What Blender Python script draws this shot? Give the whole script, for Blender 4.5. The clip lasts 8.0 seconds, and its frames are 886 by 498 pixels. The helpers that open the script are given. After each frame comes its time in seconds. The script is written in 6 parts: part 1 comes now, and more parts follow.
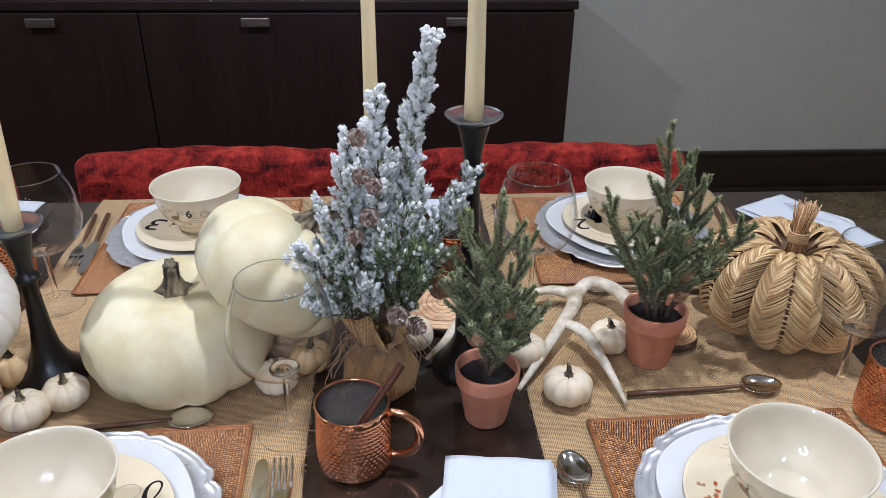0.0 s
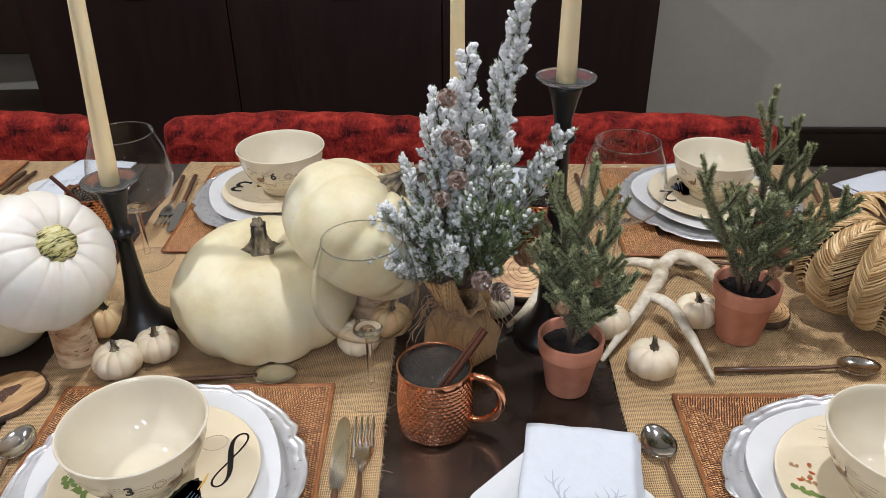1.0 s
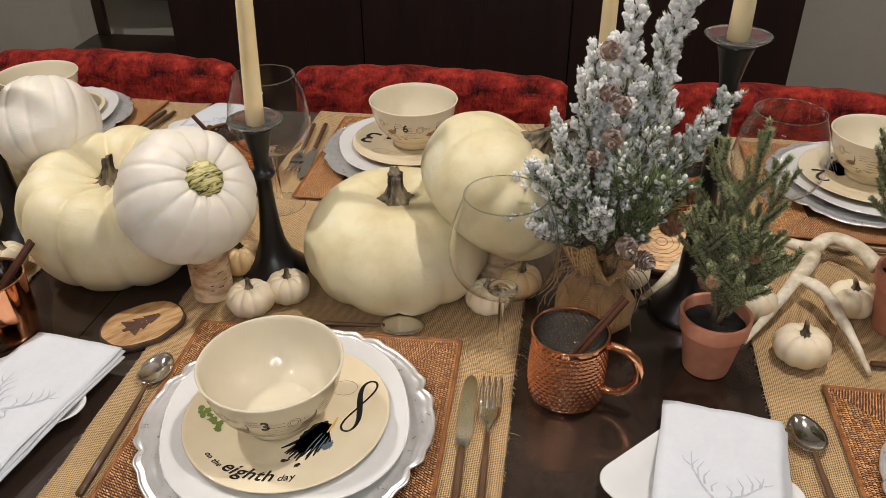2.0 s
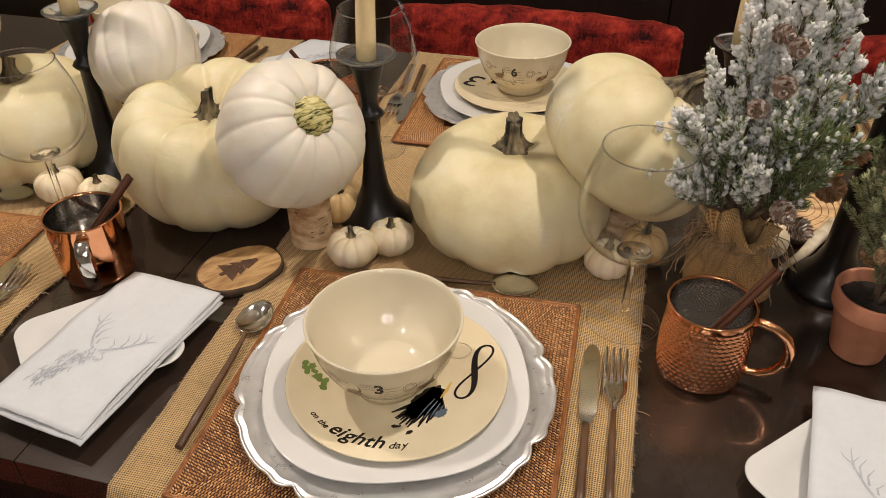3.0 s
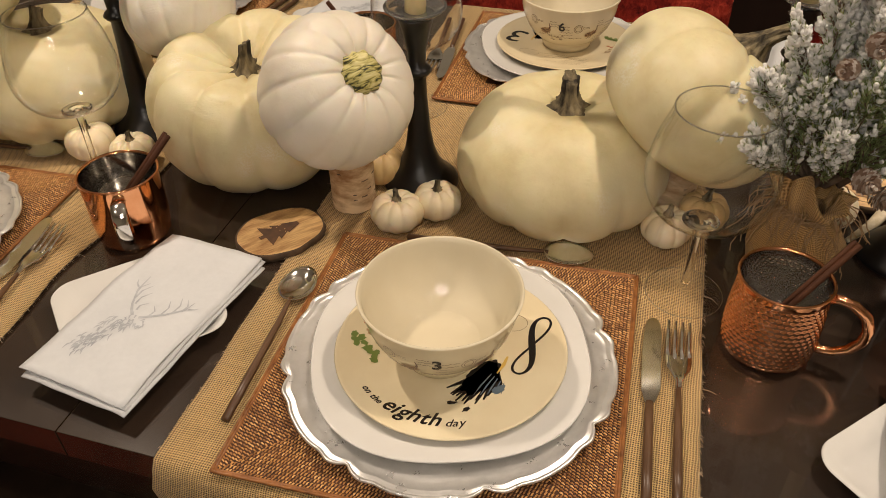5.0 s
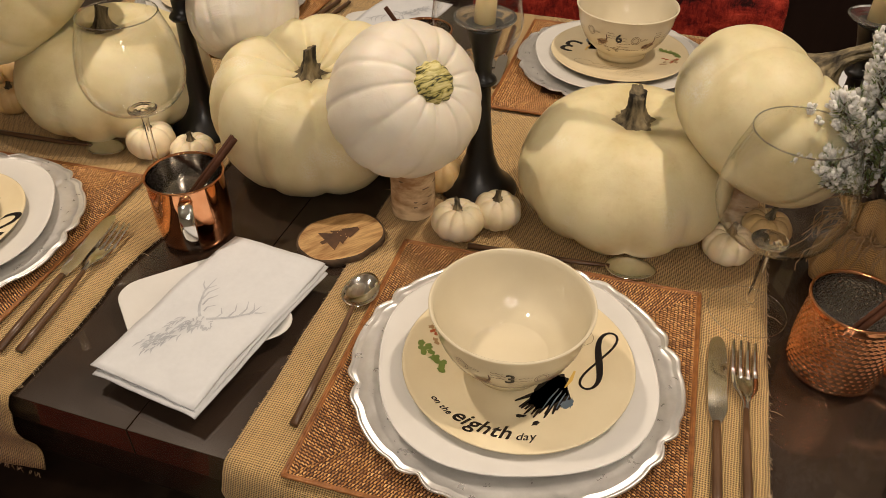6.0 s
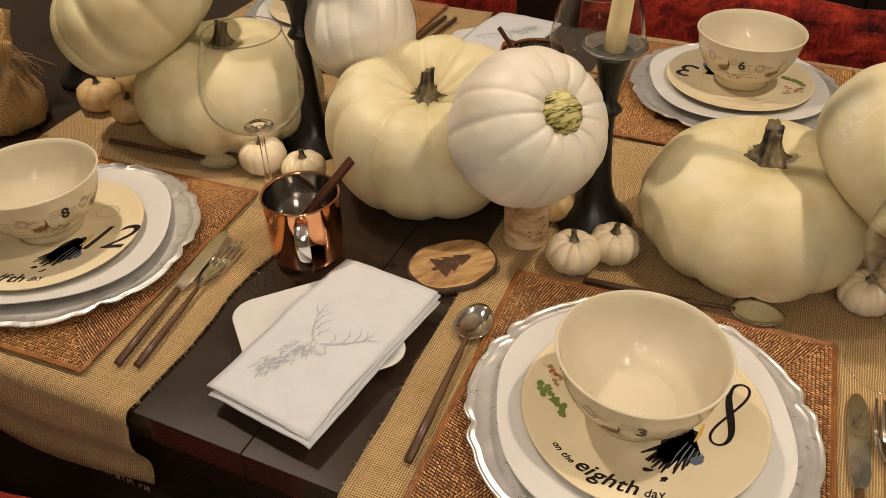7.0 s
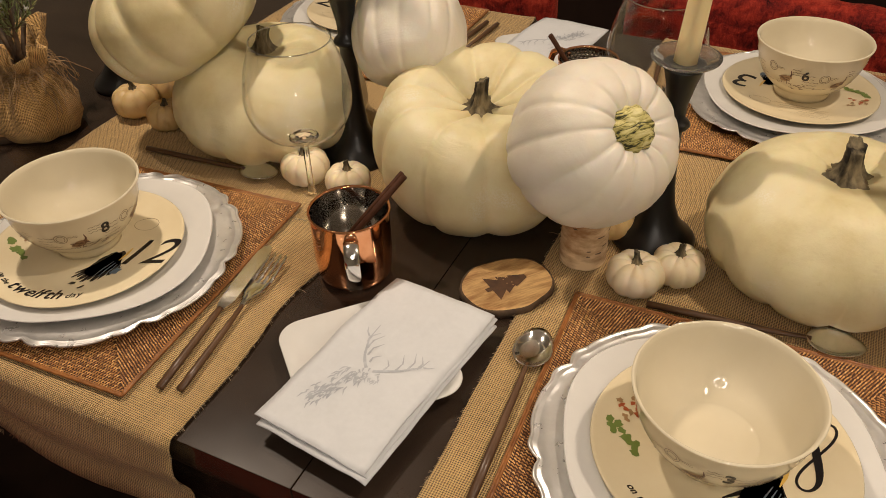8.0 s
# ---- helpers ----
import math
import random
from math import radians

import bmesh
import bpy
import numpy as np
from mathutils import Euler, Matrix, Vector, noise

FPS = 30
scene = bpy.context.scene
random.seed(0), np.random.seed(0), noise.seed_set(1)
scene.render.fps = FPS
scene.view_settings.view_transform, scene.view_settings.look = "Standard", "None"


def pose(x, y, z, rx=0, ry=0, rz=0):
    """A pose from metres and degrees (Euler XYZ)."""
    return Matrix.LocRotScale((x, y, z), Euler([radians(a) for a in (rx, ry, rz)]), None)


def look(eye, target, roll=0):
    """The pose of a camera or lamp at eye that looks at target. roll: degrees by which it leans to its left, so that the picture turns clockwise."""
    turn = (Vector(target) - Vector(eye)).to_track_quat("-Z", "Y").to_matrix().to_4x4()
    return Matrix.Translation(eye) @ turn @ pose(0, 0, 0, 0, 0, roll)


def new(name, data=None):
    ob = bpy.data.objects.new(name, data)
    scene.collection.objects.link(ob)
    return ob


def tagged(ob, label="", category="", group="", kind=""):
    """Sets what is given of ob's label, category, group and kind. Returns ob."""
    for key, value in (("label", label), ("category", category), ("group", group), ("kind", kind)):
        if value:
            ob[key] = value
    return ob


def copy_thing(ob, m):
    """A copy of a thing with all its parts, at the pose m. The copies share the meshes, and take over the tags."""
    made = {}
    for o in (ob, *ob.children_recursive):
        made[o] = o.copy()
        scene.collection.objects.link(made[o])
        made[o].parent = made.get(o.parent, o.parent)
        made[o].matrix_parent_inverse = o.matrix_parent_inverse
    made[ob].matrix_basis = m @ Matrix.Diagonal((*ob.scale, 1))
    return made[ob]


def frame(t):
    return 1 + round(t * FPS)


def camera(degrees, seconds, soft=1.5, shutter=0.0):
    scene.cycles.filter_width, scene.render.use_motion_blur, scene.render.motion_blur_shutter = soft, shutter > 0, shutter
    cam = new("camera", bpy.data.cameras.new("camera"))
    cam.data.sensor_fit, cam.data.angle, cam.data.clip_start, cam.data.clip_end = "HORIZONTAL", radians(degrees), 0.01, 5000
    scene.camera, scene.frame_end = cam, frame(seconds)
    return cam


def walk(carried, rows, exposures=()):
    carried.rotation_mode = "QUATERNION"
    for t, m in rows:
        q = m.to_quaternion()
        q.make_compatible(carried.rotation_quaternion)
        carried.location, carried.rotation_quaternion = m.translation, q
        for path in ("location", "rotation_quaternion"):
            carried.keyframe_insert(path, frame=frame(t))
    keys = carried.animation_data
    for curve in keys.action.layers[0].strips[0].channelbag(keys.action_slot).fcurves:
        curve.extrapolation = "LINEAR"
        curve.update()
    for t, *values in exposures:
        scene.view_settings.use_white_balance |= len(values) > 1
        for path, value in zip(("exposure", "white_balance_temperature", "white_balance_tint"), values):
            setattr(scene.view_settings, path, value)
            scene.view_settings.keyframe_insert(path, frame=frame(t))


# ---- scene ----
cam = camera(59.1, 8.0, soft=0.6)
PATH = [
    (0, (0.666, 0.866, 1.45), (0.784, 2.622, 0.499), 0.7),
    (0.5, (0.669, 0.869, 1.447), (0.759, 2.611, 0.469), 1.1),
    (1, (0.645, 0.871, 1.433), (0.587, 2.598, 0.425), -0.5),
    (1.5, (0.616, 0.876, 1.421), (0.428, 2.577, 0.387), -1.3),
    (2, (0.59, 0.885, 1.406), (0.292, 2.545, 0.332), -0.5),
    (2.2, (0.578, 0.894, 1.401), (0.238, 2.535, 0.31), -0.6),
    (3.3, (0.488, 0.949, 1.352), (0.042, 2.485, 0.151), -0.8),
    (3.5, (0.481, 0.952, 1.349), (0.032, 2.476, 0.135), -0.9),
    (4, (0.466, 0.957, 1.346), (0.016, 2.46, 0.105), -0.8),
    (5.5, (0.439, 0.969, 1.347), (-0.017, 2.45, 0.082), -0.7),
    (6, (0.403, 0.956, 1.357), (-0.087, 2.427, 0.095), -0.0),
    (6.5, (0.373, 0.959, 1.361), (-0.211, 2.403, 0.106), -1.0),
    (7, (0.339, 0.97, 1.363), (-0.316, 2.39, 0.116), -1.3),
    (7.5, (0.305, 0.983, 1.359), (-0.386, 2.388, 0.116), -1.7),
    (8, (0.278, 0.996, 1.353), (-0.413, 2.4, 0.107), -1.5),
]
EXPOSURES = [(0.0, -0.13, 4450, 14), (0.5, -0.18, 4500, 13), (1.0, -0.22, 4760, 12.5), (2.0, -0.39, 5300, 13), (3.5, -0.53, 5960, 14), (5.5, -0.57, 6380, 14), (8.0, -0.65, 6380, 14)]
walk(cam, [(t, look(eye, target, roll)) for t, eye, target, roll in PATH], EXPOSURES)

# ---- world, lamps ----
world = bpy.data.worlds.new("world")
scene.world = world
world.use_nodes = True
world.node_tree.nodes["Background"].inputs[0].default_value = (1.0, 0.86, 0.7, 1)
world.node_tree.nodes["Background"].inputs[1].default_value = 0.01
TOP = 0.75
CEIL = 2.62
# recessed ceiling lamps: x, y, watts
LAMPS = [(0.96, 1.86, 29.5), (-0.9, 1.87, 37.0), (2.3, 1.9, 14.5), (1.3, 0.3, 4.0), (-0.4, 0.3, 7.0)]
# ring light on a stand before the table: x, y, z, radius
RING = (0.49, 0.7, 1.47, 0.15)


def down_lamp(x, y, watts, size=0.09, colour=(1.0, 0.83, 0.63)):
    d = bpy.data.lights.new("downlight", "AREA")
    d.shape, d.size, d.energy, d.color = "DISK", size, watts, colour
    ob = new("downlight", d)
    ob.matrix_world = Matrix.Translation((x, y, CEIL - 0.03))
    return ob


for lx, ly, lw in LAMPS:
    down_lamp(lx, ly, lw)

# ---- materials ----
def mat(name, colour=(0.5, 0.5, 0.5), rough=0.5, metal=0.0, **kw):
    """A principled material; returns it with its tree, shader and helper links."""
    m = bpy.data.materials.new(name)
    m.use_nodes = True
    b = m.node_tree.nodes["Principled BSDF"]
    b.inputs["Base Color"].default_value = (*colour, 1)
    b.inputs["Roughness"].default_value = rough
    b.inputs["Metallic"].default_value = metal
    for key, value in kw.items():
        b.inputs[key.replace("_", " ")].default_value = value
    return m


class Nodes:
    """Short wiring of a material's node tree."""

    def __init__(self, m):
        self.t = m.node_tree
        self.b = self.t.nodes["Principled BSDF"]

    def add(self, kind, **inputs):
        n = self.t.nodes.new(kind)
        for key, value in inputs.items():
            k = key.replace("_", " ")
            if isinstance(value, bpy.types.NodeSocket):
                self.t.links.new(value, n.inputs[k])
            else:
                n.inputs[k].default_value = value
        return n

    def coords(self, scale=(1, 1, 1), space="Object"):
        c = self.t.nodes.new("ShaderNodeTexCoord")
        mp = self.t.nodes.new("ShaderNodeMapping")
        mp.inputs["Scale"].default_value = scale
        self.t.links.new(c.outputs[space], mp.inputs["Vector"])
        return mp.outputs[0]

    def noise(self, vec, scale, detail=4.0, rough=0.6):
        return self.add("ShaderNodeTexNoise", Vector=vec, Scale=scale, Detail=detail, Roughness=rough).outputs["Fac"]

    def ramp(self, fac, stops):
        n = self.t.nodes.new("ShaderNodeValToRGB")
        self.t.links.new(fac, n.inputs[0])
        els = n.color_ramp.elements
        while len(els) < len(stops):
            els.new(0.5)
        for e, (p, c) in zip(els, stops):
            e.position, e.color = p, (*c, 1)
        return n.outputs[0]

    def math(self, op, a, b=0.0):
        n = self.t.nodes.new("ShaderNodeMath")
        n.operation = op
        for i, v in enumerate((a, b)):
            if isinstance(v, bpy.types.NodeSocket):
                self.t.links.new(v, n.inputs[i])
            else:
                n.inputs[i].default_value = v
        return n.outputs[0]

    def mix(self, fac, a, b, mode="MIX"):
        n = self.t.nodes.new("ShaderNodeMixRGB")
        n.blend_type = mode
        for i, v in enumerate((fac, a, b)):
            if isinstance(v, bpy.types.NodeSocket):
                self.t.links.new(v, n.inputs[i])
            else:
                n.inputs[i].default_value = v if i == 0 else (*v, 1)
        return n.outputs[0]

    def colour(self, socket):
        self.t.links.new(socket, self.b.inputs["Base Color"])

    def rough(self, socket, low, high):
        r = self.t.nodes.new("ShaderNodeMapRange")
        r.inputs["To Min"].default_value, r.inputs["To Max"].default_value = low, high
        self.t.links.new(socket, r.inputs["Value"])
        self.t.links.new(r.outputs[0], self.b.inputs["Roughness"])

    def bump(self, height, strength=0.3, distance=0.001):
        n = self.add("ShaderNodeBump", Height=height, Strength=strength, Distance=distance)
        self.t.links.new(n.outputs[0], self.b.inputs["Normal"])

    def island(self):
        return self.t.nodes.new("ShaderNodeNewGeometry").outputs["Random Per Island"]

    def each(self):
        return self.t.nodes.new("ShaderNodeObjectInfo").outputs["Random"]


def grained(name, dark, light, rough=0.5, scale=30.0, stretch=(1, 1, 1), bump=0.2, metal=0.0, dist=0.001, vary=0.09, span=(0.34, 0.64), **kw):
    """A material with a base tone that wanders between two colours at two scales."""
    m = mat(name, light, rough, metal, **kw)
    n = Nodes(m)
    v = n.coords(stretch)
    big, fine = n.noise(v, scale * 0.22, 3), n.noise(v, scale, 6)
    mixed = n.math("ADD", n.math("MULTIPLY", big, 0.55), n.math("MULTIPLY", fine, 0.45))
    n.colour(n.ramp(mixed, ((span[0], dark), (span[1], light))))
    n.rough(fine, max(rough - vary, 0.02), rough + vary)
    if bump:
        n.bump(fine, bump, dist)
    return m


def wood_table():
    m = mat("dark_table", (0.026, 0.017, 0.012), 0.3, Coat_Weight=0.6, Coat_Roughness=0.035)
    n = Nodes(m)
    v = n.coords((1, 5, 5))
    g = n.noise(v, 3, 6, 0.6)
    n.colour(n.ramp(g, ((0.3, (0.021, 0.013, 0.009)), (0.7, (0.038, 0.024, 0.016)))))
    n.rough(n.noise(n.coords(), 9, 5), 0.13, 0.32)
    n.bump(n.noise(n.coords(), 60, 4), 0.02, 0.0004)
    return m


def burlap(name, dark, light, pitch=0.0024, round_it=0.0):
    """Coarse plain weave: threads pass over and under each other, with small dark holes between them."""
    m = mat(name, light, 0.92, Sheen_Weight=0.12)
    n = Nodes(m)
    base = n.coords()
    sep = n.add("ShaderNodeSeparateXYZ", Vector=base)
    across, along = sep.outputs[0], n.math("ADD", sep.outputs[1], sep.outputs[2])
    if round_it:
        across, along = n.math("MULTIPLY", n.math("ARCTAN2", sep.outputs[1], sep.outputs[0]), round_it), sep.outputs[2]
    k = math.pi / pitch
    wob = n.math("MULTIPLY", n.noise(base, 24, 3), 5.0)
    wob2 = n.math("MULTIPLY", n.noise(n.coords((1, 1.3, 0.8)), 19, 3), 5.0)
    cx = n.math("COSINE", n.math("ADD", n.math("MULTIPLY", across, k), wob))
    cy = n.math("COSINE", n.math("ADD", n.math("MULTIPLY", along, k), wob2))
    over = n.math("MULTIPLY", n.math("MULTIPLY", cx, cy), 0.34)
    hx = n.math("ADD", n.math("MULTIPLY", cx, cx), over)
    hy = n.math("SUBTRACT", n.math("MULTIPLY", cy, cy), over)
    weave = n.math("MAXIMUM", hx, hy)
    plane = n.add("ShaderNodeCombineXYZ", X=across, Y=along).outputs[0]
    threads = []
    for stretch in ((420, 14, 0), (14, 420, 0)):
        node = n.add("ShaderNodeVectorMath", Vector=plane)
        node.operation = "MULTIPLY"
        node.inputs[1].default_value = stretch
        threads.append(n.noise(node.outputs[0], 1.0, 2))
    slub = n.math("ADD", threads[0], threads[1])
    grit = n.math("ADD", n.math("MULTIPLY", n.noise(base, 900, 3), 0.5), n.math("MULTIPLY", slub, 0.4))
    fac = n.math("ADD", n.math("MULTIPLY", weave, 0.8), n.math("SUBTRACT", grit, 0.68))
    tone = n.ramp(fac, ((0.16, dark), (0.5, tuple(0.45 * a + 0.55 * b for a, b in zip(dark, light))), (0.86, light)))
    blot = n.ramp(n.noise(base, 7, 4), ((0.3, (0.86, 0.84, 0.8)), (0.7, (1.04, 1.02, 1.0))))
    n.colour(n.mix(1.0, tone, blot, "MULTIPLY"))
    n.bump(fac, 0.8, 0.0011)
    return m


def speckled(name, cols, scale, rough):
    m = mat(name, cols[1], rough)
    n = Nodes(m)
    v = n.coords()
    f = n.math("ADD", n.math("MULTIPLY", n.noise(v, scale, 8, 0.7), 0.7), n.math("MULTIPLY", n.noise(v, scale * 0.15, 4), 0.3))
    n.colour(n.ramp(f, ((0.36, cols[0]), (0.5, cols[1]), (0.64, cols[2]))))
    n.bump(f, 0.3, 0.002)
    return m


def velvet_red():
    """Crushed pile: patches brushed to and fro, with fine creases between them. Fold shade and sheen are painted into
    the colour.
    """
    m = mat("crushed_velvet", (0.2, 0.012, 0.012), 0.75, Sheen_Weight=0.5, Sheen_Roughness=0.3, Specular_IOR_Level=0.15)
    m.node_tree.nodes["Principled BSDF"].inputs["Sheen Tint"].default_value = (0.95, 0.2, 0.12, 1)
    n = Nodes(m)
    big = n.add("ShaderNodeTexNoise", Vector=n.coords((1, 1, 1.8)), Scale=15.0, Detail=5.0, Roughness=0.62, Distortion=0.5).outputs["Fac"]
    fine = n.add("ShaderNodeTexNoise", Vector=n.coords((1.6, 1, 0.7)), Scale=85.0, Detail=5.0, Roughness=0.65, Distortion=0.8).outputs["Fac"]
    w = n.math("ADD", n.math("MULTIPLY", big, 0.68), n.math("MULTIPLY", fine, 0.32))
    # low creases painted nearly black as shade, raised pile painted bright as sheen
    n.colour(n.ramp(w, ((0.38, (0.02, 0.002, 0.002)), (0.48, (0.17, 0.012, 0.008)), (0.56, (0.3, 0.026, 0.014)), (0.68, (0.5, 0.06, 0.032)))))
    n.bump(w, 1.0, 0.009)
    return m


def pumpkin_skin(name, low, mid, high, freckle):
    """Painted foam rind: soft mottling, faint freckles and scuffs."""
    m = mat(name, mid, 0.5, Subsurface_Weight=0.22, Subsurface_Radius=(0.022, 0.013, 0.005))
    n = Nodes(m)
    v = n.coords()
    a = n.noise(v, 11, 5)
    base = n.ramp(a, ((0.32, low), (0.52, mid), (0.72, high)))
    f = n.ramp(n.noise(v, 210, 3), ((0.62, (1, 1, 1)), (0.74, freckle)))
    rub = n.ramp(n.noise(v, 34, 6, 0.75), ((0.66, (1, 1, 1)), (0.8, (1.1, 1.1, 1.1))))
    worn = n.math("MULTIPLY", n.ramp(n.noise(v, 9.0, 2), ((0.6, (0, 0, 0)), (0.68, (1, 1, 1)))), n.ramp(n.noise(v, 420, 2), ((0.42, (0, 0, 0)), (0.6, (0.5, 0.5, 0.5)))))
    tone = n.mix(1.0, n.mix(1.0, base, f, "MULTIPLY"), rub, "MULTIPLY")
    n.colour(n.mix(worn, tone, (0.84, 0.83, 0.76)))
    n.rough(a, 0.36, 0.6)
    wrinkle = n.math("MULTIPLY", n.noise(n.coords((0.35, 0.35, 2.6)), 60, 3), n.ramp(n.noise(v, 13, 2), ((0.54, (0, 0, 0)), (0.66, (1, 1, 1)))))
    n.bump(n.math("ADD", n.math("ADD", n.math("MULTIPLY", n.noise(v, 60, 5), 0.7), n.noise(v, 300, 3)), n.math("MULTIPLY", wrinkle, 5.0)), 0.14, 0.0014)
    return m


def thin_glass(name, colour=(0.996, 0.997, 0.997), least=0.018):
    """A thin blown wall: clear through, glossy by Fresnel."""
    m = bpy.data.materials.new(name)
    m.use_nodes = True
    t = m.node_tree
    t.nodes.clear()
    out, mix = t.nodes.new("ShaderNodeOutputMaterial"), t.nodes.new("ShaderNodeMixShader")
    clear, gloss, fr = t.nodes.new("ShaderNodeBsdfTransparent"), t.nodes.new("ShaderNodeBsdfGlossy"), t.nodes.new("ShaderNodeLayerWeight")
    clear.inputs[0].default_value = (*colour, 1)
    gloss.inputs["Roughness"].default_value = 0.006
    fr.inputs["Blend"].default_value = 0.5
    power, scale, base = t.nodes.new("ShaderNodeMath"), t.nodes.new("ShaderNodeMath"), t.nodes.new("ShaderNodeMath")
    power.operation, scale.operation, base.operation = "POWER", "MULTIPLY", "ADD"
    power.inputs[1].default_value, scale.inputs[1].default_value, base.inputs[1].default_value = 4.0, 0.8, least
    t.links.new(fr.outputs["Facing"], power.inputs[0])
    t.links.new(power.outputs[0], scale.inputs[0])
    t.links.new(scale.outputs[0], base.inputs[0])
    t.links.new(base.outputs[0], mix.inputs[0])
    t.links.new(clear.outputs[0], mix.inputs[1])
    t.links.new(gloss.outputs[0], mix.inputs[2])
    t.links.new(mix.outputs[0], out.inputs[0])
    return m


def tinted_islands(name, stops, rough=0.6, **kw):
    """Each loose piece of the mesh takes its own tone."""
    m = mat(name, stops[-1][1], rough, **kw)
    n = Nodes(m)
    n.colour(n.ramp(n.island(), stops))
    return m


def striped(name):
    """Yellow rind end with ragged dark green streaks."""
    m = mat(name, (0.5, 0.46, 0.14), 0.5)
    n = Nodes(m)
    v = n.coords((60, 220, 80))
    w = n.add("ShaderNodeTexNoise", Vector=v, Scale=1.0, Detail=4.0, Roughness=0.6, Distortion=0.8).outputs["Fac"]
    n.colour(n.ramp(w, ((0.41, (0.02, 0.022, 0.006)), (0.46, (0.24, 0.22, 0.05)), (0.52, (0.5, 0.44, 0.15)), (0.68, (0.68, 0.62, 0.32)))))
    n.bump(w, 0.6, 0.002)
    return m


def leaf(name, stops, passing=0.45):
    """Thin needles: each takes its own tone and lets some light through."""
    m = bpy.data.materials.new(name)
    m.use_nodes = True
    t = m.node_tree
    t.nodes.clear()
    out, mix = t.nodes.new("ShaderNodeOutputMaterial"), t.nodes.new("ShaderNodeMixShader")
    d, tr, g, r = t.nodes.new("ShaderNodeBsdfDiffuse"), t.nodes.new("ShaderNodeBsdfTranslucent"), t.nodes.new("ShaderNodeNewGeometry"), t.nodes.new("ShaderNodeValToRGB")
    els = r.color_ramp.elements
    while len(els) < len(stops):
        els.new(0.5)
    for e, (p, c) in zip(els, stops):
        e.position, e.color = p, (*c, 1)
    mix.inputs[0].default_value = passing
    t.links.new(g.outputs["Random Per Island"], r.inputs[0])
    t.links.new(r.outputs[0], d.inputs[0])
    t.links.new(r.outputs[0], tr.inputs[0])
    t.links.new(d.outputs[0], mix.inputs[1])
    t.links.new(tr.outputs[0], mix.inputs[2])
    t.links.new(mix.outputs[0], out.inputs[0])
    return m


